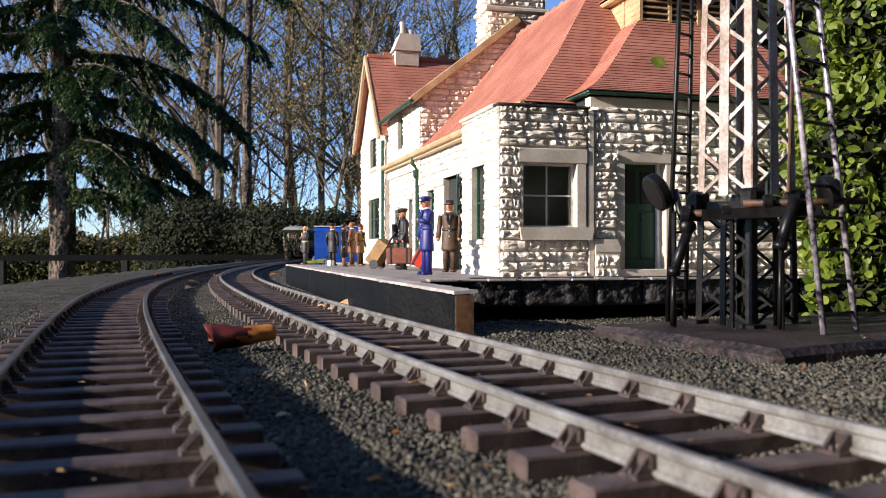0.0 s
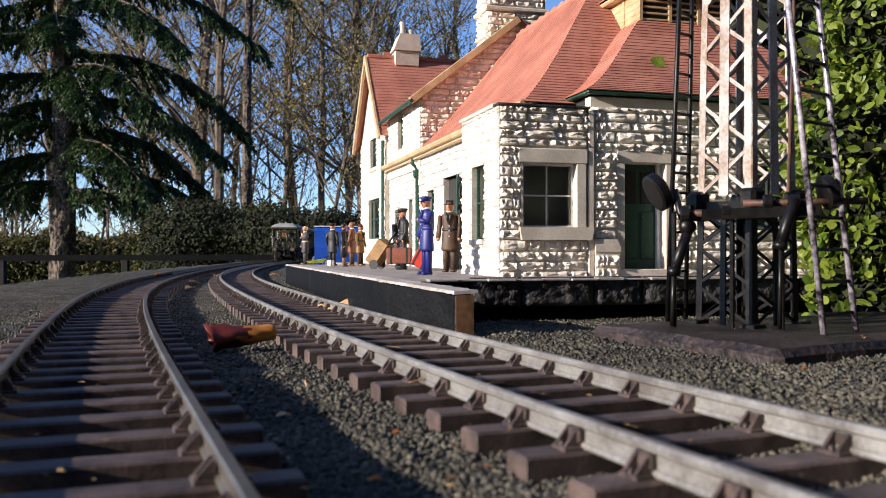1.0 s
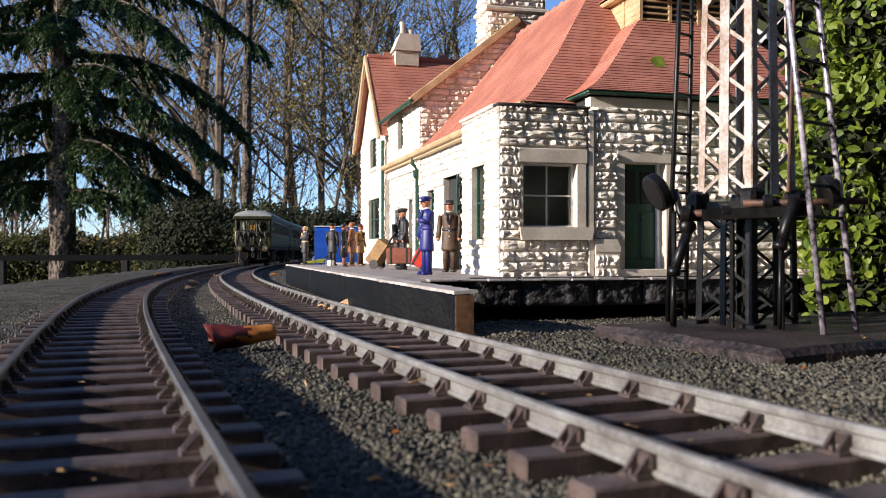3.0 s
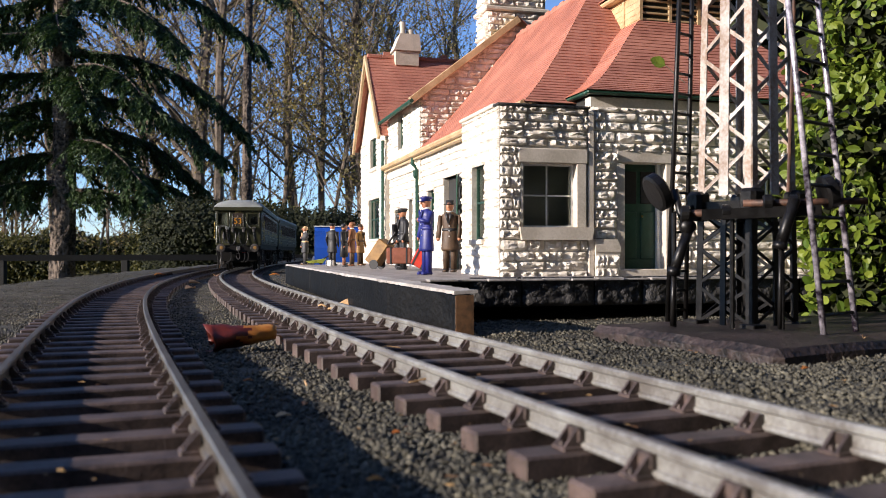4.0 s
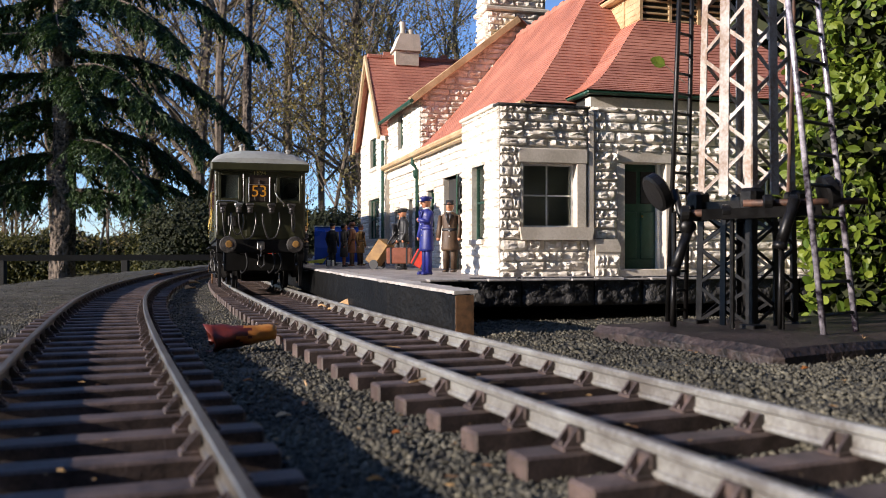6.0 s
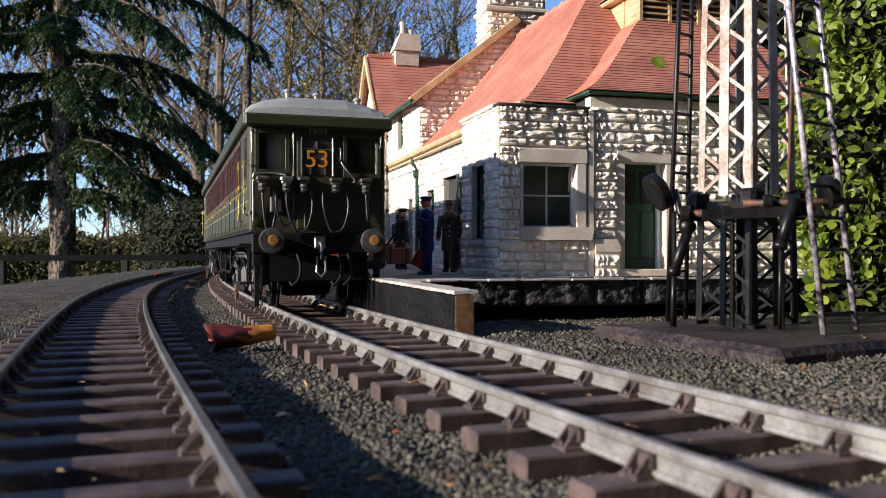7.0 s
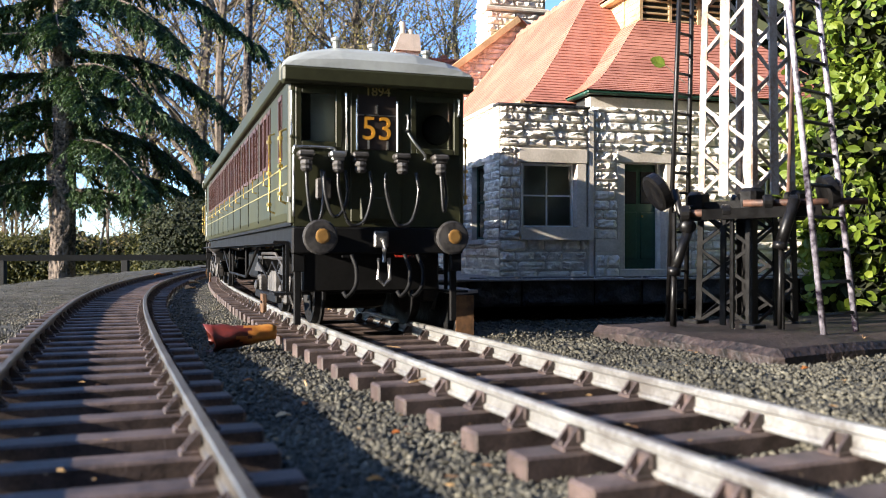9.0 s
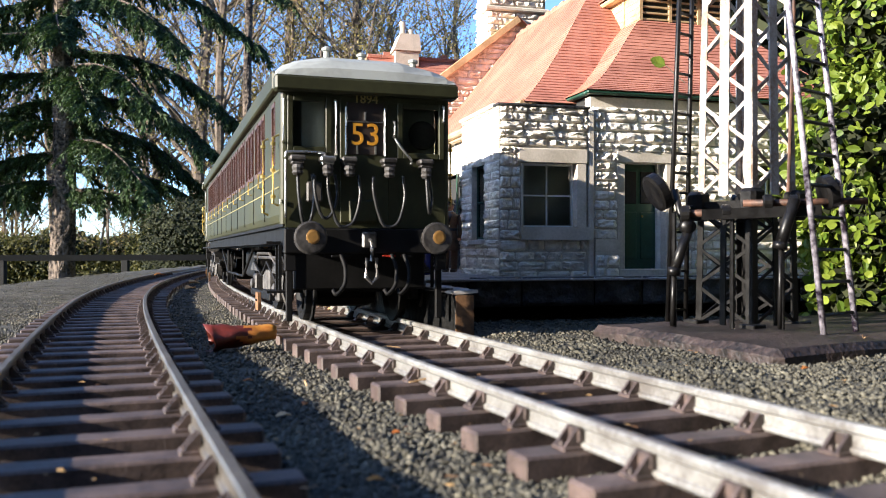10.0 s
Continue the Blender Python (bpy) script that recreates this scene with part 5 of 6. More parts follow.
def weight_arms():
    """Cranked balance levers with round weights, on a cross shaft."""
    A = empty("balance_lever", pose(0, 0, 0))
    tagged(A, "black iron balance levers with round weights on a shaft", "signal lever")
    bm = bmesh.new()
    tube(bm, [(.1495, .5385, .0822), (.176, .5325, .0830)], .0024, 10)
    part("shaft", bm, "rust", A, smooth=True)
    bm = bmesh.new()
    tube(bm, [(.184, .530, .0884), (.2525, .514, .0890)], .0022, 10)
    part("shaft", bm, "rust", A, smooth=True)
    bm = bmesh.new()
    flat_bar(bm, (.160, .5345, .0815), (.226, .5165, .0835), .0065, .005, (.26, .96, 0))
    part("crossbeam", bm, "iron", A)
    for x, y, z, rr in ((.1508, .538, .0822, .0052), (.1745, .5325, .083, .0048), (.1975, .5255, .0885, .005), (.2115, .522, .087, .0062)):
        bm = bmesh.new()
        lathe(bm, [(rr * .8, -.003), (rr, -.0022), (rr, .0022), (rr * .8, .003)], 14, pose(x, y, z, 0, 90, -14))
        part("boss", bm, "iron", A)
    bm = bmesh.new()
    lathe(bm, [(.0105, -.003), (.0125, -.002), (.0125, .003), (.0105, .0045), (.004, .005)], 28, pose(.1365, .552, .0965, 0, 62, 10))
    part("round_weight", bm, "iron", A, "large round black weight")
    bm = bmesh.new()
    tube(bm, [(.147, .548, .098), (.149, .544, .084), (.152, .540, .074)], .0022, 8)
    tube(bm, [(.1535, .539, .0735), (.1475, .537, .058), (.1435, .536, .047)], .0032, 10)
    tube(bm, [(.1435, .536, .049), (.1428, .536, .044)], .0042, 10)
    tube(bm, [(.1435, .537, .045), (.1435, .54, .0125)], .0018, 8)
    lathe(bm, [(.0045, -.004), (.005, 0), (.0045, .004)], 12, pose(.1525, .5395, .0745, 90, 0, 0))
    part("lever", bm, "iron", A, smooth=True)
    bm = bmesh.new()
    tube(bm, [(.2085, .512, .090), (.203, .512, .073), (.2, .512, .063)], .0034, 10)
    tube(bm, [(.2, .512, .0645), (.1993, .512, .0605)], .0043, 10)
    tube(bm, [(.2005, .513, .061), (.2005, .515, .0125)], .0014, 8)
    part("lever", bm, "iron", A, smooth=True)
    bm = bmesh.new()
    lathe(bm, [(.008, -.003), (.0105, -.002), (.0105, .003), (.008, .004), (.003, .0045)], 24, pose(.232, .522, .0945, 0, 74, 0))
    part("round_weight", bm, "iron", A)
    bm = bmesh.new()
    tube(bm, [(.2145, .528, .30), (.2125, .523, .20), (.2045, .512, .094)], .0011, 8)
    part("pull_rod", bm, "rust", A)
    bm = bmesh.new()
    for x, y in ((.1445, .5405), (.205, .5225)):
        tube(bm, [(x, y, .0115), (x, y, .083)], .0016, 8)
    tube(bm, [(.178, .532, .0115), (.178, .532, .084)], .0016, 8)
    part("bearing_stand", bm, "iron", A)


def ladder(a0, a1, b0, b1, mat, rungs, r, label):
    """Two stiles from feet a0, b0 to heads a1, b1, with rungs."""
    L = empty("ladder")
    tagged(L, label, "ladder", "ladders of the signal post")
    a0, a1, b0, b1 = map(Vector, (a0, a1, b0, b1))
    for p, q in ((a0, a1), (b0, b1)):
        bm = bmesh.new()
        tube(bm, [p, p.lerp(q, .5), q], r, 8)
        part("stile", bm, mat, L, smooth=True)
    for i in range(rungs):
        t = (i + .6) / rungs
        bm = bmesh.new()
        tube(bm, [a0.lerp(a1, t), b0.lerp(b1, t)], r * .62, 6)
        part("rung", bm, "iron", L)


slab()
lattice_post()
weight_arms()
ladder((.150, .578, .0115), (.1575, .565, .30), (.1655, .590, .0115), (.1665, .572, .30), "iron", 22, .0016, "dark narrow iron ladder beside the signal post")
ladder((.2158, .490, .0115), (.1941, .513, .31), (.2446, .512, .0115), (.2212, .535, .31), "post_steel", 16, .0019, "splayed metal ladder with highlights in its colour, leaning on the post")

# ---- figurines on the platform: plain painted castings, each one mesh ----
def casting(x, y, hgt, turn, coat, legs, hat, head="skin", skirt=False, longcoat=True, arm=0, hatshape="cap", lean=0):
    bm = bmesh.new()
    mats = [coat, legs, head, hat, "white"]
    h = hgt
    if skirt:
        lathe(bm, [(.10 * h, .22 * h), (.13 * h, .24 * h), (.11 * h, .45 * h), (.085 * h, .58 * h)], 12, None, 0, .75)
        for sg in (-1, 1):
            tube(bm, [(sg * .035 * h, 0, .24 * h), (sg * .035 * h, 0, .03 * h)], .024 * h, 7, 2)
            box(bm, sg * .035 * h - .022 * h, sg * .035 * h + .022 * h, -.09 * h, .03 * h, 0, .035 * h, .004 * h, None, 3)
    else:
        for sg in (-1, 1):
            tube(bm, [(sg * .05 * h, 0, .5 * h), (sg * .053 * h, .004 * h, .27 * h), (sg * .056 * h, 0, .02 * h)], .052 * h, 8, 1, .04 * h)
            box(bm, sg * .056 * h - .03 * h, sg * .056 * h + .03 * h, -.1 * h, .045 * h, 0, .04 * h, .008 * h, None, 3)
        lo = .3 if longcoat else .46
        lathe(bm, [(.125 * h, lo * h), (.13 * h, (lo + .03) * h), (.11 * h, .55 * h), (.1 * h, .6 * h)], 14, None, 0, .68)
    lathe(bm, [(.1 * h, .55 * h), (.105 * h, .62 * h), (.125 * h, .74 * h), (.115 * h, .8 * h), (.05 * h, .84 * h), (.035 * h, .86 * h)], 14, None, 0, .66)
    for sg in (-1, 1):
        if arm == 1 and sg > 0:
            pts = [(sg * .125 * h, 0, .79 * h), (sg * .15 * h, -.04 * h, .66 * h), (sg * .05 * h, -.13 * h, .7 * h)]
        else:
            pts = [(sg * .125 * h, 0, .79 * h), (sg * .155 * h, .005 * h, .62 * h), (sg * .15 * h, -.05 * h, .47 * h)]
        tube(bm, pts, .042 * h, 8, 0, .03 * h)
        e = Vector(pts[-1])
        lathe(bm, [(.015 * h, -.035 * h), (.026 * h, -.01 * h), (.02 * h, .02 * h)], 8, Matrix.Translation(e), 2)
    lathe(bm, [(.03 * h, .84 * h), (.045 * h, .865 * h), (.055 * h, .90 * h), (.056 * h, .93 * h), (.045 * h, .965 * h), (.02 * h, .98 * h)], 12, pose(0, -.008 * h, 0), 2, 1.15)
    if hatshape == "cap":
        lathe(bm, [(.058 * h, .935 * h), (.06 * h, .955 * h), (.078 * h, .975 * h), (.07 * h, .995 * h), (.02 * h, 1.0 * h)], 14, pose(0, -.006 * h, 0), 3, 1.1)
        box(bm, -.045 * h, .045 * h, -.115 * h, -.05 * h, .93 * h, .94 * h, .003 * h, None, 3)
    elif hatshape == "brim":
        lathe(bm, [(.09 * h, .94 * h), (.092 * h, .95 * h), (.06 * h, .955 * h), (.056 * h, 1.0 * h), (.03 * h, 1.005 * h)], 14, None, 3)
    else:
        lathe(bm, [(.06 * h, .9 * h), (.066 * h, .93 * h), (.06 * h, .97 * h), (.03 * h, .995 * h)], 12, pose(0, .008 * h, 0), 3, 1.1)
    # collar, lapels, belt and a nose; then folds in the cloth
    lathe(bm, [(.05 * h, .832 * h), (.054 * h, .85 * h), (.04 * h, .862 * h)], 12, None, 4 if longcoat and not skirt else 0, .9)
    for sg in (-1, 1):
        prism(bm, [(sg * .006 * h, .66 * h), (sg * .055 * h, .8 * h), (sg * .02 * h, .83 * h), (sg * .004 * h, .7 * h)], .012 * h, pose(0, -.094 * h, 0), 3 if coat != hat else 0)
    for z in (.5, .57, .64):
        lathe(bm, [(.009 * h, 0), (.009 * h, .008 * h), (.004 * h, .011 * h)], 6, pose(.012 * h, -.078 * h, z * h, 90, 0, 0), 4)
    lathe(bm, [(.112 * h, .575 * h), (.116 * h, .585 * h), (.116 * h, .602 * h), (.112 * h, .61 * h)], 14, None, 3 if coat != hat else 1, .7)
    prism(bm, [(-.012 * h, .895 * h), (.012 * h, .895 * h), (0, .93 * h)], .03 * h, pose(0, -.09 * h, 0), 2)
    seed = x * 37 + y * 11
    for v in bm.verts:
        if .03 * h < v.co.z < .8 * h:
            k = 1 + .16 * noise.noise((v.co.x / h * 9 + seed, v.co.y / h * 9, v.co.z / h * 5)) + .1 * math.sin(math.atan2(v.co.y, v.co.x) * 5 + seed + v.co.z / h * 7) * (1 - v.co.z / h)
            v.co.x, v.co.y = v.co.x * k, v.co.y * k
    return part("figurine", bm, mats, at=NEARER @ pose(x, y, PLAT, 0, lean, turn), smooth=True)


ZP = PLAT
G_ = "figurines on the platform"
tagged(casting(-.018, .950, .086, -62, "navy", "navy", "navy", arm=1), "model railwayman in royal blue coat and peaked cap", "figurine", G_)
tagged(casting(.0085, 1.06, .088, -15, "drab", "drab", "charcoal", hatshape="brim"), "model man in brown overcoat and dark hat", "figurine", G_)
tagged(casting(-.056, 1.215, .086, -70, "charcoal", "charcoal", "charcoal", longcoat=False), "model porter in dark uniform and peaked cap", "figurine", G_)
tagged(casting(-.0645, 1.30, .083, 40, "charcoal", "greycoat", "charcoal", hatshape="hair"), "model passenger in black standing behind the porter", "figurine", G_)
tagged(casting(-.165, 1.44, .072, 80, "charcoal", "charcoal", "charcoal", skirt=True, hatshape="hair"), "model woman in dark skirt and jacket", "figurine", G_)
tagged(casting(-.158, 1.50, .077, -100, "rustcoat", "drab", "rustcoat", hatshape="hair"), "model woman in long orange-brown coat", "figurine", G_)
tagged(casting(-.149, 1.56, .074, 60, "tan", "drab", "drab", hatshape="brim"), "model man in pale tan coat", "figurine", G_)
tagged(casting(-.1985, 1.55, .076, 150, "charcoal", "charcoal", "charcoal"), "model guard in charcoal uniform holding a white-topped case", "figurine", G_)
tagged(casting(-.190, 1.66, .074, 90, "greycoat", "greycoat", "greycoat", hatshape="hair"), "model woman in grey coat", "figurine", G_)
tagged(casting(-.268, 1.68, .0747, -60, "greycoat", "greycoat", "leaf_pale", arm=1, hatshape="hair"), "model figure in grey with a pale scarf", "figurine", G_)


def case(name, x, y, z, sx, sy, sz, mat, label, turn=0, tilt=0, lean=0):
    C = empty(name, NEARER @ pose(x, y, z, lean, tilt, turn))
    tagged(C, label, "luggage", "luggage on the platform")
    bm = bmesh.new()
    box(bm, -sx / 2, sx / 2, -sy / 2, sy / 2, 0, sz, min(sx, sy, sz) * .14)
    part("shell", bm, mat, C)
    bm = bmesh.new()
    tube(bm, [(-sx * .16, 0, sz), (-sx * .14, 0, sz * 1.1), (sx * .14, 0, sz * 1.1), (sx * .16, 0, sz)], .0007, 6)
    part("handle", bm, "charcoal", C)
    for x0 in (-sx * .32, sx * .32):
        bm = bmesh.new()
        box(bm, x0 - .001, x0 + .001, -sy / 2 - .0004, sy / 2 + .0004, -.0003, sz + .0004)
        part("strap", bm, "charcoal", C)
    return C


case("suitcase", -.0595, 1.178, ZP + .0085, .034, .011, .022, "brown_case", "red-brown leather suitcase beside the porter", -8)
case("bag", -.0295, .985, ZP + .008, .017, .008, .0195, "red", "bright red bag in the blue figure's grip", -12, 28)
case("suitcase", -.196, 1.50, ZP, .014, .007, .0105, "white", "small white-topped case on the platform", -25)


def sack_truck():
    T = empty("luggage_barrow", NEARER @ pose(-.0905, 1.24, ZP, 0, 0, -20))
    tagged(T, "two-wheeled luggage barrow tilted with a tan trunk", "barrow")
    for sg in (-1, 1):
        bm = bmesh.new()
        tube(bm, [(-.004, sg * .009, .008), (.028, sg * .009, .052)], .0014, 7)
        part("shaft", bm, "charcoal", T)
        bm = bmesh.new()
        lathe(bm, [(.0035, -.001), (.0068, -.001), (.0068, .001), (.0035, .001)], 16, pose(-.004, sg * .0125, .0068, 90, 0, 0))
        part("wheel", bm, "charcoal", T)
    bm = bmesh.new()
    for i in range(4):
        tube(bm, [(i * .008, -.009, .0135 + i * .011), (i * .008, .009, .0135 + i * .011)], .001, 6)
    part("slat_frame", bm, "charcoal", T)
    bm = bmesh.new()
    box(bm, -.001, .017, -.013, .013, 0, .038, .0012, pose(-.0175, 0, .013, 0, 36, 0))
    part("trunk", bm, "tan", T, "tan leather trunk")


sack_truck()


def barrow():
    B = empty("wheelbarrow", NEARER @ pose(-.243, 1.665, ZP, 0, 0, 20) @ Matrix.Scale(.66, 4))
    tagged(B, "small yellow-green barrow on the platform", "barrow")
    bm = bmesh.new()
    prism(bm, [(-.022, .004), (.016, .004), (.026, .018), (-.03, .009)], .02, pose(0, -.01, 0))
    part("tray", bm, "lime", B)
    bm = bmesh.new()
    lathe(bm, [(.002, -.0012), (.006, -.0012), (.006, .0012), (.002, .0012)], 14, pose(.012, 0, .006, 90, 0, 0))
    part("wheel", bm, "charcoal", B)
    for sg in (-1, 1):
        bm = bmesh.new()
        tube(bm, [(.01, sg * .008, .012), (.042, sg * .008, .028)], .0009, 6)
        part("handle", bm, "charcoal", B)


barrow()


def van():
    V = empty("van", pose(-.338, 1.95, .0015, 0, 0, -14) @ Matrix.Scale(1.3, 4))
    tagged(V, "bright blue model van parked beyond the platform figures", "van")
    bm = bmesh.new()
    prof = [(-.04, .012), (.04, .012), (.0415, .05), (.038, .078), (.031, .0855), (-.031, .0855), (-.038, .078), (-.0415, .05)]
    prism(bm, prof, .19, pose(.04, 0, 0, 0, 0, -68))
    part("body", bm, "van_blue", V)
    m = pose(.04, 0, 0, 0, 0, -68)
    bm = bmesh.new()
    box(bm, -.034, .034, -.0008, .191, .0856, .0872, 0, m)
    part("roof_edge", bm, "white", V, "pale roof edge")
    for x0, x1 in ((-.034, -.003), (.003, .034)):
        bm = bmesh.new()
        box(bm, x0, x1, -.001, .001, .052, .074, .0005, m)
        part("window", bm, "dark", V)
    for a, b in ((.012, .05), (.06, .11), (.12, .17)):
        bm = bmesh.new()
        box(bm, -.0421, -.0405, a, b, .054, .073, .0003, m)
        part("window", bm, "dark", V)
    for sg in (-1, 1):
        bm = bmesh.new()
        lathe(bm, [(.006, 0), (.006, .002), (.003, .003)], 12, m @ pose(sg * .031, -.0005, .03, 90, 0, 0))
        part("lamp", bm, "steel", V)
        for yy in (.035, .15):
            bm = bmesh.new()
            lathe(bm, [(.004, -.003), (.014, -.003), (.014, .003), (.004, .003)], 18, m @ pose(sg * .037, yy, .014, 0, 90, 0))
            part("wheel", bm, "charcoal", V)


van()


# ---- fallen leaves ----
def leaf(x, y, z, size, mats, turn=0, curl=.5, tilt=0, label="", roll=0, tail=False, fat=1.0):
    bm = bmesh.new()
    n, k = 10, 6
    grid = []
    for i in range(n + 1):
        t = i / n
        w = .33 * fat * size * math.sin(math.pi * min(t * .93 + .05, 1)) ** .8 * (1 + .12 * math.sin(t * 22))
        row = []
        for j in range(k + 1):
            s = (j / k - .5) * 2
            a = s * curl * 2.4
            r = w / max(curl * 2.4, .2)
            row.append(bm.verts.new(((t - .5) * size, r * math.sin(a), r * (1 - math.cos(a)) + .1 * size * math.sin(t * 3) * curl + .012 * size * math.sin(9 * t + s * 4))))
        grid.append(row)
    for p, q in zip(grid, grid[1:]):
        for j in range(k):
            bm.faces.new((p[j], p[j + 1], q[j + 1], q[j])).material_index = 0 if len(mats) == 1 or q[j].co.x > -.02 * size else 1
    if tail:
        tube(bm, [(-.48 * size, 0, .02 * size), (-.66 * size, 0, .1 * size), (-.74 * size, 0, .07 * size)], .02 * size, 6)
    low = min((pose(0, 0, 0, roll, tilt, 0) @ v.co).z for v in bm.verts)
    ob = part("fallen_leaf", bm, mats, at=pose(x, y, z - low, 0, 0, turn) @ pose(0, 0, 0, roll, tilt, 0), smooth=True)
    so = ob.modifiers.new("thick", "SOLIDIFY")
    so.thickness = size * .012
    return tagged(ob, label, "leaf", "fallen leaves")


def rolled_leaf(x, y, z, size, turn):
    """A leaf rolled into an open cone: red mouth darkened for its inner shade, orange tail."""
    bm = bmesh.new()
    n, k, grid = 16, 18, []
    for i in range(n + 1):
        t = i / n
        r = size * (.235 - .13 * t ** .7) * (1 + .3 * noise.noise((t * 4, 2, 1)))
        row = []
        for j in range(k + 1):
            a = radians(-70) - radians(330 - 60 * t) * j / k
            w = 1 + .3 * noise.noise((t * 4, j * .4, 3)) + .35 * (j / k) * t
            lip = -.07 * size * math.cos(a * 1.5 + .6) if i == 0 else 0
            row.append(bm.verts.new(((t - .5) * size + lip + .02 * size * noise.noise((j * .5, t * 3, 7)), r * w * math.cos(a) * 1.15, r * w * math.sin(a) * .92 + .05 * size * t * t)))
        grid.append(row)
    for i, (p, q) in enumerate(zip(grid, grid[1:])):
        for j in range(k):
            # the red half is dark for the hollow's shade as well as its own colour
            edge = .5 + .45 * noise.noise((j * .45, i * .3, 4))
            bm.faces.new((p[j], p[j + 1], q[j + 1], q[j])).material_index = 1 if i / n < edge else 0
    tube(bm, [(.47 * size, 0, .02 * size), (.56 * size, .01 * size, .0), (.62 * size, .03 * size, -.03 * size)], .012 * size, 6)
    low = min(v.co.z for v in bm.verts)
    ob = part("fallen_leaf", bm, ["leaf_orange", "leaf_red"], at=pose(x, y, z - low, 0, 0, turn), smooth=True)
    so = ob.modifiers.new("thick", "SOLIDIFY")
    so.thickness = size * .012
    tagged(ob, "rolled orange and dark red leaf between the tracks", "leaf", "fallen leaves")


rolled_leaf(-.1245, .535, -.004, .041, 24)
leaf(-.0865, .805, .0045, .042, ["leaf_pale"], -12, .3, 0, "bleached tan leaf with a hooked stalk by the platform", 13, True)
for i, (x, y, z, s, t, mm) in enumerate(((-.47, 1.62, -.002, .03, 20, "leaf_pale"), (-.408, 1.395, -.002, .025, 70, "leaf_pale"), (-.545, 1.66, .013, .02, 40, "leaf_orange"),
                                          (-.4, 2.05, 0, .03, 0, "leaf_orange"), (-.72, 1.25, -.002, .04, 30, "leaf_pale"), (-.5, 1.9, .004, .024, 110, "leaf_pale"),
                                          (-.058, .315, -.001, .006, 30, "leaf_pale"), (-.018, .23, -.002, .005, 0, "leaf_orange"), (-.055, .345, -.002, .0045, 80, "leaf_orange"),
                                          (-.09, .40, -.001, .005, 20, "leaf_orange"), (.17, .405, .004, .005, 20, "leaf_orange"), (.232, .475, .0115, .006, 50, "leaf_pale"),
                                          (-.0155, .29, -.002, .004, 10, "leaf_orange"), (.02, .205, -.002, .004, 60, "leaf_orange"), (-.33, 1.9, .003, .02, 60, "leaf_pale"))):
    leaf(x, y, z, s, [mm], t, .4, 0, "small dry curled leaf on the ballast", 8)


def litter():
    """Scraps of dry leaf scattered on the ballast."""
    r = random.Random(17)
    v, f = [], []
    while len(f) < 260:
        y = .16 + 1.0 * r.random() ** 1.4
        x = y * r.uniform(-.5, .5)
        a, b = track_offset(x, y, LINE_A), track_offset(x, y, LINE_B)
        if b > .3 or min(abs(abs(a) - GAUGE / 2), abs(abs(b) - GAUGE / 2)) < .009:
            continue
        z = (.0052 if min(abs(a), abs(b)) < .052 else height(x, y) + .0022)
        sz, th = r.uniform(.0007, .002), r.uniform(0, math.tau)
        c, q = math.cos(th) * sz, math.sin(th) * sz
        i = len(v)
        v += [(x + c, y + q, z + .0002), (x - q * .5, y + c * .5, z + sz * .3), (x - c, y - q, z + .0003), (x + q * .5, y - c * .5, z + sz * r.uniform(0, .4))]
        f.append((i, i + 1, i + 2, i + 3))
    tagged(raw("leaf_litter", v, f, "litter"), "small dry leaf scraps scattered over the ballast", "leaf litter", kind="stuff")


litter()
for i, (x, y, t, ln) in enumerate(((.0, .355, 25, .03), (.02, .34, 60, .018), (-.06, .38, 100, .012), (-.03, .47, 20, .014), (.1, .45, -20, .02), (-.075, .3, 40, .01))):
    bm = bmesh.new()
    z = .0062 if abs(track_offset(x, y, LINE_B)) < .05 else .001
    tube(bm, [(-ln / 2, 0, 0), (-ln * .1, ln * .06, .0012), (ln / 2, 0, .0002)], .0004, 5)
    tagged(part("straw", bm, "leaf_pale", at=pose(x, y, z, 0, 0, t)), "thin dry straw stalk lying on the track bed", "straw", "straw stalks")


# ---- fence, hedge, trees and shrubs ----
def fence():
    F = empty("fence")
    tagged(F, "low black timber rail fence at the garden's edge", "fence")
    x0, y0, x1, y1 = -4.2, 5.0, -.85, 6.1
    for t in (0, .2145, .422, .6296, .837):
        x, y = x0 + (x1 - x0) * t, y0 + (y1 - y0) * t
        bm = bmesh.new()
        g = height(x, y)
        box(bm, x - .022, x + .022, y - .022, y + .022, g - .05, .0, .003)
        part("post", bm, "fence", F)
    for z0, z1 in ((-.003, .036),):
        bm = bmesh.new()
        flat_bar(bm, (x0 - 1, y0 - .33, (z0 + z1) / 2), (x1 + .4, y1 + .13, (z0 + z1) / 2), z1 - z0, .02, (x1 - x0 and (y1 - y0), -(x1 - x0), 0))
        part("fence_rail", bm, "fence", F)


fence()


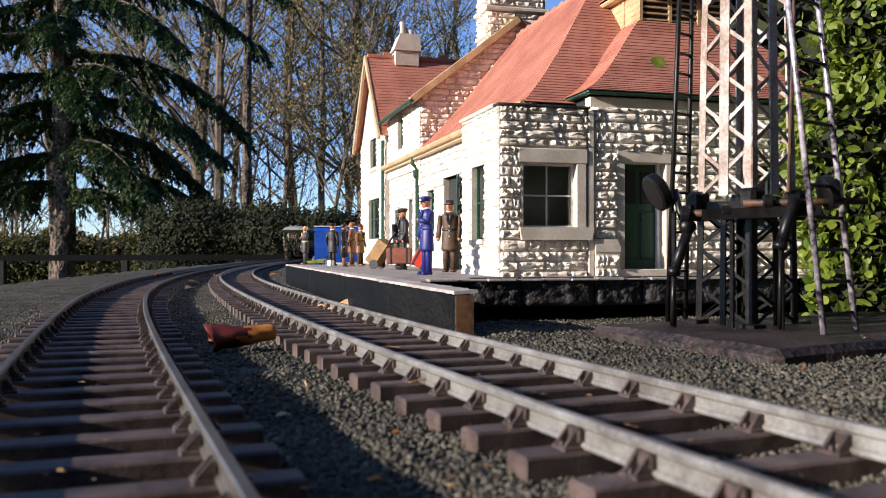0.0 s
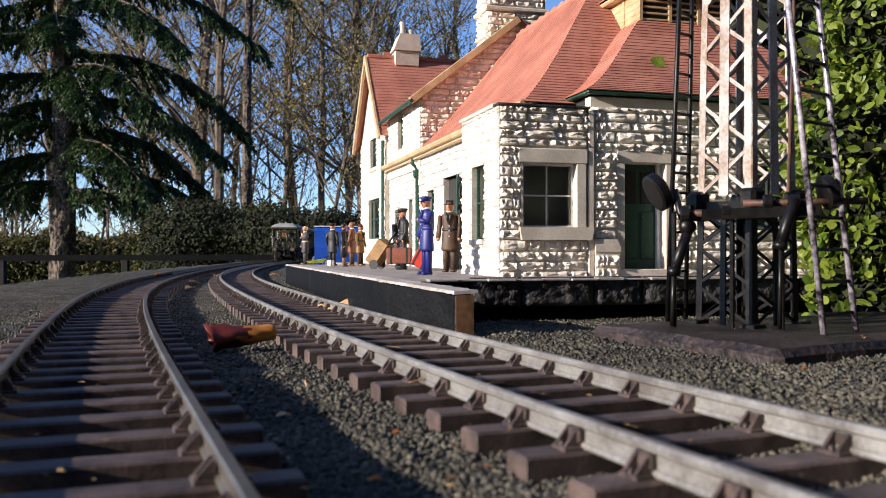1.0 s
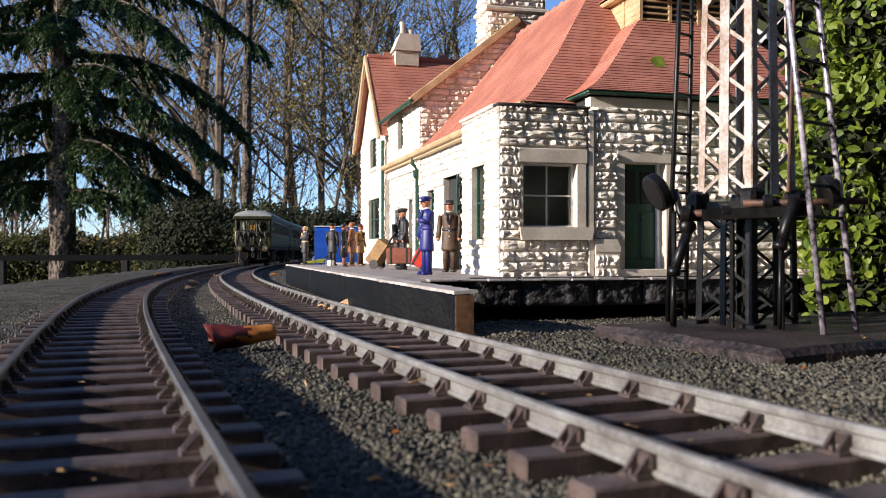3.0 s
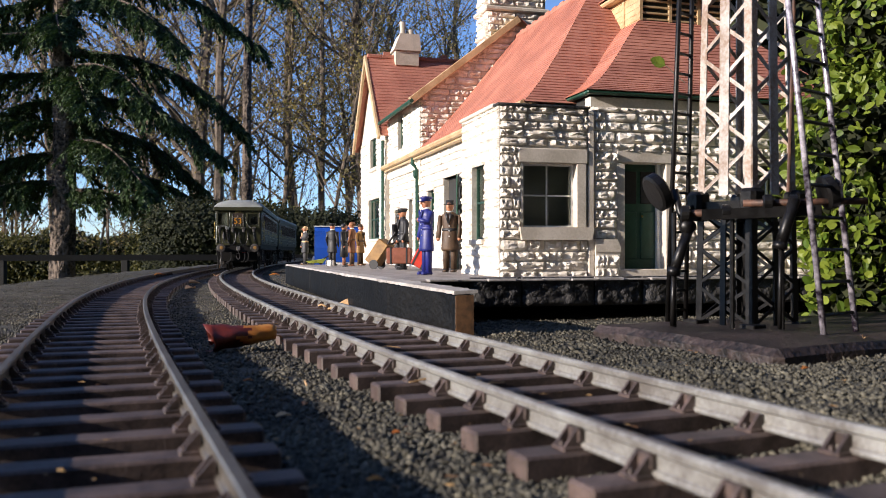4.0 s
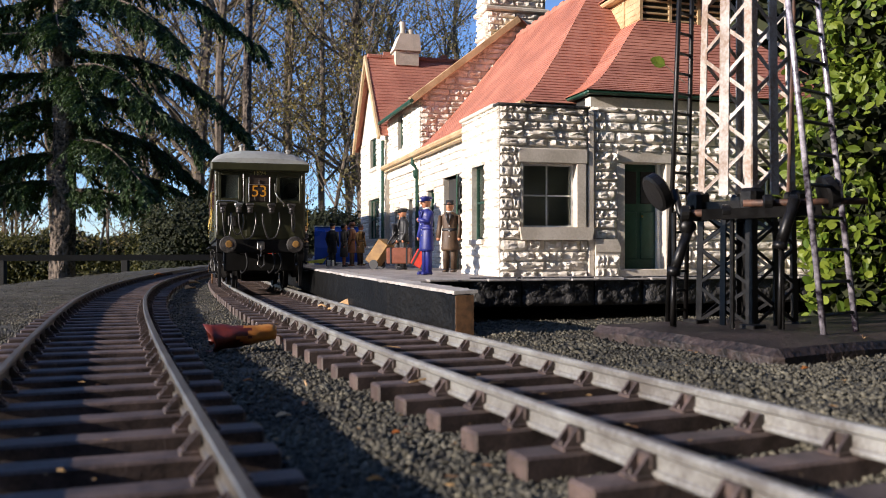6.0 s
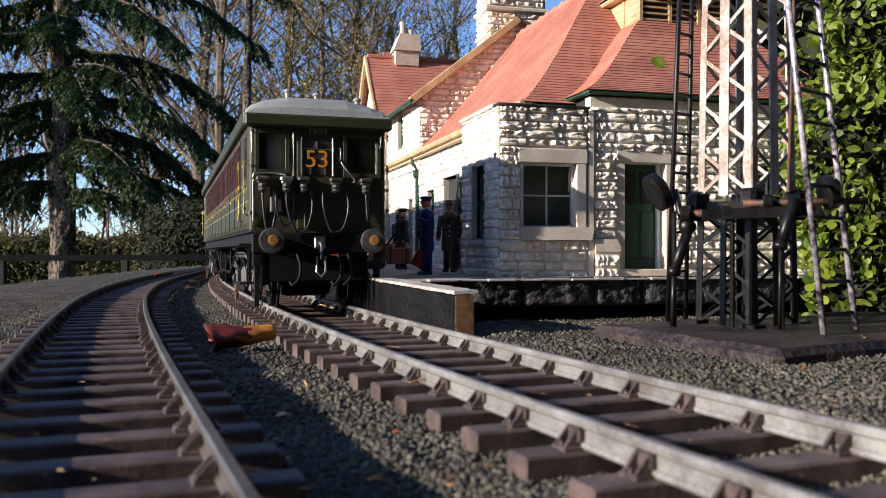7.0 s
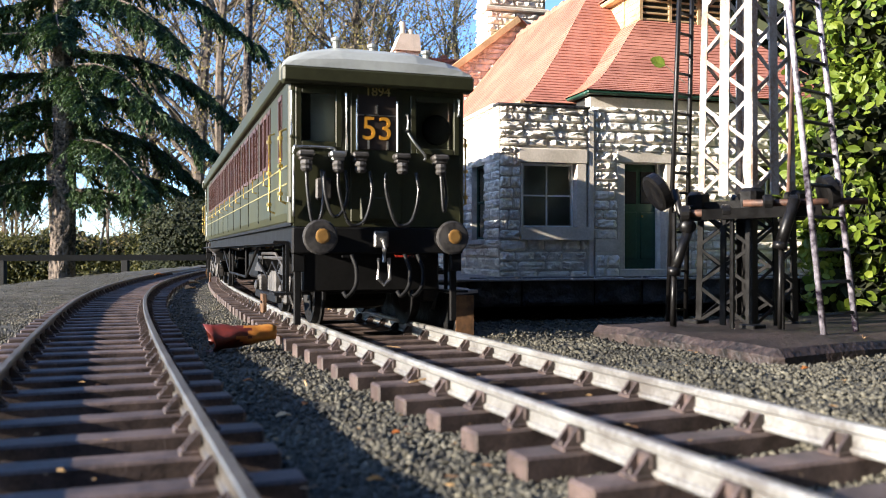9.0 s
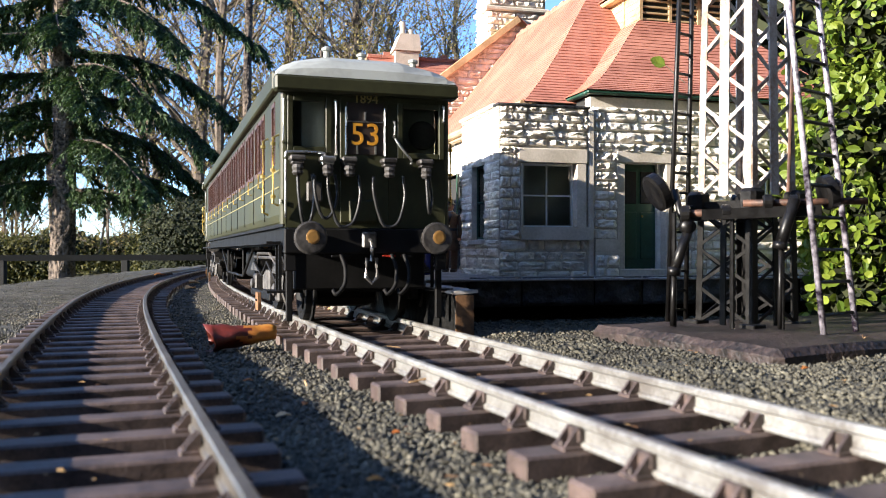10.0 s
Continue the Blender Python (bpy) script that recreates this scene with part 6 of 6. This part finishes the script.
class Cloud:
    """Collects leaf blades and twigs as plain arrays."""

    def __init__(self):
        self.v, self.f = [], []

    def blade(self, p, d, n, ln, w):
        """A folded four-cornered blade from p along d."""
        s = d.cross(n)
        if s.length < 1e-5:
            return
        s.normalize()
        i = len(self.v)
        mid = p + d * (ln * .5) + n * (ln * .06)
        self.v += [p, mid + s * w / 2, p + d * ln, mid - s * w / 2]
        self.f.append((i, i + 1, i + 2, i + 3))

    def oval(self, p, d, n, ln, w):
        """A rounded leaf with a folded midrib."""
        s = d.cross(n)
        if s.length < 1e-5:
            return
        s.normalize()
        i = len(self.v)
        self.v += [p, p + d * ln * .5 - n * ln * .05, p + d * ln]
        for k in (-1, 1):
            self.v += [p + d * ln * .22 + s * w * .4 * k + n * ln * .05, p + d * ln * .52 + s * w * .5 * k + n * ln * .07, p + d * ln * .82 + s * w * .3 * k + n * ln * .02]
        self.f += [(i, i + 3, i + 4, i + 1), (i + 1, i + 4, i + 5, i + 2), (i, i + 1, i + 7, i + 6), (i + 1, i + 2, i + 8, i + 7)]

    def limb(self, a, b, ra, rb, seg=5):
        d = (b - a).normalized()
        u = d.orthogonal().normalized()
        w = d.cross(u)
        i = len(self.v)
        for p, r in ((a, ra), (b, rb)):
            self.v += [p + (u * math.cos(k * math.tau / seg) + w * math.sin(k * math.tau / seg)) * r for k in range(seg)]
        for k in range(seg):
            self.f.append((i + k, i + (k + 1) % seg, i + seg + (k + 1) % seg, i + seg + k))

    def put(self, name, mat, parent=None, smooth=False):
        return raw(name, self.v, self.f, mat, parent, smooth)


def rvec(r):
    while True:
        v = Vector((r.uniform(-1, 1), r.uniform(-1, 1), r.uniform(-1, 1)))
        if .05 < v.length < 1:
            return v.normalized()


def fir(x, y, rad, hgt, limbs, seed, reach=2.4, low=.9, boughs=()):
    r = random.Random(seed)
    T = empty("fir_tree")
    tagged(T, "dark fir tree with drooping branches behind the fence", "tree", "trees behind the garden")
    z0 = height(x, y) - .1
    tr, nd = Cloud(), Cloud()
    rough, seg, nr = Cloud(), 18, 90
    for i in range(nr + 1):
        z = hgt * i / nr
        cx = x + .06 * noise.noise((z * .35, seed, 0)) + .012 * z
        for k in range(seg):
            a = k * math.tau / seg
            rr = rad * (1 - .8 * i / nr) * (1 + .16 * noise.noise((math.cos(a) * 2.2, math.sin(a) * 2.2, z * 3.5 + seed)) + .1 * noise.noise((math.cos(a) * 6, math.sin(a) * 6, z * 11)))
            rough.v.append(Vector((cx + rr * math.cos(a), y + rr * math.sin(a), z0 + z)))
    for i in range(nr):
        for k in range(seg):
            rough.f.append((i * seg + k, i * seg + (k + 1) % seg, (i + 1) * seg + (k + 1) % seg, (i + 1) * seg + k))
    plan = list(boughs)
    for _ in range(limbs):
        h = low + (hgt * .85 - low) * r.random() ** 1.1
        plan.append((h, r.uniform(0, math.tau), reach * (1 - .6 * h / hgt) * r.uniform(.5, 1.1), r.uniform(-.05, .25)))
    for h, a, ln, rise in plan:
        d = Vector((math.cos(a), math.sin(a), rise)).normalized()
        p = Vector((x + .012 * h, y, z0 + h))
        segs = 12
        for i in range(segs):
            q = p + d * (ln / segs)
            d = (d + Vector((r.uniform(-.08, .08), r.uniform(-.08, .08), -.045 - .012 * i if i < 9 else .02))).normalized()
            tr.limb(p, q, .024 * (1 - i / 13), .024 * (1 - (i + 1) / 13), 5)
            for _k in range(7 if i > 0 else 4):
                # flat fans of shoots to either side, their ends hanging
                side = Vector((-d.y, d.x, 0)).normalized() * r.choice((-1, 1))
                tw = (side * r.uniform(.3, 1) + d * r.uniform(.4, 1) + Vector((0, 0, r.uniform(-.5, .1)))).normalized()
                tl = r.uniform(.18, .5) * (1.2 - .55 * i / segs) * min(1, ln / 1.6)
                c = p.lerp(q, r.random())
                for k in range(6):
                    e = c + tw * tl / 6
                    tw = (tw + Vector((0, 0, -.15))).normalized()
                    for _j in range(15):
                        dd = (tw * .8 + rvec(r) * .7 + Vector((0, 0, -.28))).normalized()
                        nd.blade(c.lerp(e, r.random()), dd, rvec(r), r.uniform(.03, .08), r.uniform(.011, .024))
                    c = e
            p = q
    rough.put("trunk", "bark", T)
    tagged(tr.put("branchwork", "bark", T), kind="stuff")
    nd.put("crown", "needles", T)


def tree(x, y, rad, hgt, seed, leaves=1500, lsize=.085, spread=.5, first=.14, mat="autumn", lab="", depth=3, fork=2):
    r = random.Random(seed)
    T = empty("tree")
    tagged(T, lab or "tall thin autumn tree with sparse yellow-green leaves", "tree", "trees behind the garden")
    tr, lf = Cloud(), Cloud()
    tips = []

    def grow(p, d, ln, rr, lev):
        n = 9 if lev == 0 else 4
        for i in range(n):
            q = p + d * (ln / n)
            r1 = rr * (1 - .5 * (i + 1) / n)
            tr.limb(p, q, rr * (1 - .5 * i / n), r1, 7 if lev < 2 else 4)
            d = (d + rvec(r) * (.07 if lev == 0 else .2) + Vector((0, 0, .04 if lev else 0))).normalized()
            if lev < depth and (lev > 0 or i / n >= first):
                for _ in range(2 if lev else 3):
                    if r.random() < (.8 if lev == 0 else .47):
                        side = rvec(r)
                        side.z = abs(side.z) * .5
                        grow(q, (d * .55 + side * (spread + .3)).normalized(), ln * (r.uniform(.22, .42) if lev == 0 else r.uniform(.4, .62)), max(r1 * r.uniform(.3, .5), .006), lev + 1)
            if lev >= depth - 2:
                tips.append((p, q))
            p = q

    z0 = -.85
    grow(Vector((x, y, z0)), Vector((r.uniform(-.05, .05), 0, 1)).normalized(), hgt, rad, 0)
    for _ in range(leaves):
        a, b = r.choice(tips)
        o = a.lerp(b, r.random()) + rvec(r) * r.uniform(0, .22)
        lf.blade(o, (rvec(r) + Vector((0, 0, -.5))).normalized(), rvec(r), lsize * r.uniform(.6, 1.3), lsize * r.uniform(.45, .8))
    tr.put("trunk", "twig", T)
    lf.put("crown", mat, T)


def mass(name, cx, cy, cz, sx, sy, sz, n, lsize, mat, seed, label, category, core="hedge", group="", lumps=9):
    """A bush: blades thrown on a lumpy body; near-black leaves inside paint its inner shade."""
    r = random.Random(seed)
    B = empty(name)
    tagged(B, label, category, group)
    cl, inner = Cloud(), Cloud()
    balls = [(Vector((cx + r.uniform(-sx, sx) * .72, cy + r.uniform(-sy, sy) * .6, cz + r.uniform(-sz, sz) * .55)), r.uniform(.3, .55)) for _ in range(lumps)]
    for i in range(n):
        c, k = r.choice(balls)
        d = rvec(r)
        q = c + Vector((d.x * sx * k, d.y * sy * max(k, .4), d.z * sz * k)) * r.uniform(.75, 1.08)
        (cl.oval if mat == "laurel" else cl.blade)(q, (d * .5 + rvec(r) + Vector((0, 0, -.25))).normalized(), (d + rvec(r) * .6).normalized(), lsize * r.uniform(.6, 1.3), lsize * r.uniform(.4, .65) * (1.25 if mat == "laurel" else 1))
    # dark hedge colour inside stands in for the shade between outer leaves
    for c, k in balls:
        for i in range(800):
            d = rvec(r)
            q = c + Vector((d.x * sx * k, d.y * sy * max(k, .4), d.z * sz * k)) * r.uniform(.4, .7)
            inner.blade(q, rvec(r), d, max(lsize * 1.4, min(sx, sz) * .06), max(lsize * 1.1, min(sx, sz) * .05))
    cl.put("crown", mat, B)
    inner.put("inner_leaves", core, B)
    return B


# fir at the fence and its neighbour
fir(-3.95, 8.9, .13, 8.5, 9, 5, reach=2.2, low=4.2,
    boughs=((4.1, -.25, 2.7, .1), (3.75, .15, 2.2, .05), (3.4, -.6, 2.0, .05), (2.95, .05, 2.1, 0), (2.75, -.75, 1.9, .05), (2.45, -.1, 2.0, .05), (2.2, .5, 1.7, 0), (2.0, -.6, 1.8, .05),
            (1.75, .1, 1.75, .05), (1.5, -.35, 1.5, .1), (3.9, 3.4, 1.9, .1), (3.5, 2.8, 1.8, .05), (3.1, 3.7, 1.7, 0), (2.7, 3.3, 1.8, .05), (2.45, 2.7, 1.7, .05), (2.2, 3.5, 1.6, .05), (1.9, 2.9, 1.5, 0),
            (3.7, 4.4, 1.3, .1), (3.2, 5.0, 1.2, .1), (2.6, 5.4, 1.3, .1), (2.3, 1.5, 1.5, .1), (1.6, 3.4, 1.2, .05)))
fir(-6.9, 12.5, .12, 9.5, 20, 12, reach=2.6, low=1.8)
fir(-2.62, 11.4, .075, 9.5, 6, 21, reach=1.2, low=4.2)
# thin trees further back
for i, (x, y, rad, h) in enumerate(((-4.6, 16, .13, 9.5), (-3.75, 13.2, .11, 9), (-5.2, 15, .08, 8.5), (-3.2, 12.5, .085, 8.8), (-2.1, 15, .07, 8.5), (-2.9, 17, .08, 9), (-1.32, 14, .11, 8),
                                    (-7.6, 17, .1, 9), (-9.2, 16, .09, 9), (-1.9, 18, .06, 8), (-6.2, 19, .1, 10), (-1.0, 16.5, .075, 7.5), (-3.6, 21, .1, 9.5), (-.4, 19, .08, 8), (-11, 20, .11, 10), (-2.5, 13.5, .045, 7), (-1.7, 12.6, .035, 6.5), (-4.3, 18, .07, 9), (-5.8, 13.5, .05, 8), (-2.2, 20, .07, 9), (-.9, 18, .07, 8))):
    tree(x, y, rad, h * .72, 40 + i, leaves=2100 if x < -2.6 else 3700, lsize=.052, depth=3 if i % 3 else 2)
tree(.8, 22, .14, 6.5, 77, 1100, .09)
# slender saplings that fill the wood's lower storey
rs = random.Random(61)
for i in range(22):
    y = rs.uniform(11.5, 18)
    tree(rs.uniform(-.56, -.08) * y, y, rs.uniform(.018, .04), rs.uniform(2.6, 4.6), 300 + i, leaves=420, lsize=.055, first=.1, depth=2, spread=.35, lab="slender sapling with a few yellow-green leaves")
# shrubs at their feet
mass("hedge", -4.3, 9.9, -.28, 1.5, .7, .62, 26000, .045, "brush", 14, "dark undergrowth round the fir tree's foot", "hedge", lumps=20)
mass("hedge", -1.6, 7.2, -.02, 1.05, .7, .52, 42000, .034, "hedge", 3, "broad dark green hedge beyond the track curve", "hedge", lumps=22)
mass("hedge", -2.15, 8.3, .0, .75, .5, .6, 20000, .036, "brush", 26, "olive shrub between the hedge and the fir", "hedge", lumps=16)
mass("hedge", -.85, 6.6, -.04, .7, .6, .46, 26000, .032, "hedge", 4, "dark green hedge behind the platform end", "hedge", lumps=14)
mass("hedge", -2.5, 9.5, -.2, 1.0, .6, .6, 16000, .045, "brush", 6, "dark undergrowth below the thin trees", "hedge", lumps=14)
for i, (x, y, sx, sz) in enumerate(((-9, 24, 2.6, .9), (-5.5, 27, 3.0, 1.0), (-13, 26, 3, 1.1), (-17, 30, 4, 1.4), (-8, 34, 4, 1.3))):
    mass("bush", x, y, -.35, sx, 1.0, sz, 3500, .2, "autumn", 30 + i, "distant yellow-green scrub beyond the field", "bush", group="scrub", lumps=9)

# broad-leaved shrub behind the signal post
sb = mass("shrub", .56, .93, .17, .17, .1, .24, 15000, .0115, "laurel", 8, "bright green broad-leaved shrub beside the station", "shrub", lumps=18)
r_ = random.Random(2)
for i in range(7):
    bm = bmesh.new()
    x0 = .45 + i * .035
    tube(bm, [(x0, .92 + .02 * (i % 3), 0), (x0 + r_.uniform(-.03, .03), .91, .12), (x0 + r_.uniform(-.06, .05), .9 + r_.uniform(-.03, .03), .3)], .0035, 6, 0, .0015)
    part("stem", bm, "twig", sb)
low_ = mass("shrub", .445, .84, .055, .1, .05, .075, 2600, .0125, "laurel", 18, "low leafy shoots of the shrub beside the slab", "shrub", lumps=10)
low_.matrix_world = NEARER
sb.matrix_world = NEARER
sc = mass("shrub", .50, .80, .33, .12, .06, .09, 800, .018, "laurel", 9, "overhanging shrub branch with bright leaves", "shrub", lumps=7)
sc.matrix_world = NEARER
lf = Cloud()
lf.oval(Vector((.1545, .60, .188)), Vector((-.8, 0, .35)).normalized(), Vector((.1, -1, .3)).normalized(), .0115, .0095)
tw = Cloud()
tw.limb(Vector((.168, .60, .176)), Vector((.1545, .60, .188)), .0004, .0003)
sp = empty("leaf_sprig")
tagged(sp, "single green leaf on a twig caught on the ladder", "leaf")
lf.put("blade", "laurel", sp)
tw.put("twig", "twig", sp)

# unseen bush masses behind and beside the camera, added to cut sky fill
for i, (x, y, w, h) in enumerate(((7, 3, 2.2, 4.5), (8, -3, 2.5, 5), (4, -7, 2.6, 5), (-1.5, -8, 2.6, 5), (9, 9, 2.5, 5.5), (4.5, 13, 2.5, 4), (-5.2, -9, 2.2, 6.5), (1.5, -6, 2.4, 6.5), (4.4, -3.6, 2.0, 6), (5.8, .8, 2.0, 6))):
    mass("woodland_bush", x, y, h * .5 - .8, w, 1.6, h, 2600, .4, "hedge", 90 + i, "unseen dark green bush mass added to block sky light", "bush", group="woodland", lumps=16)


motions()
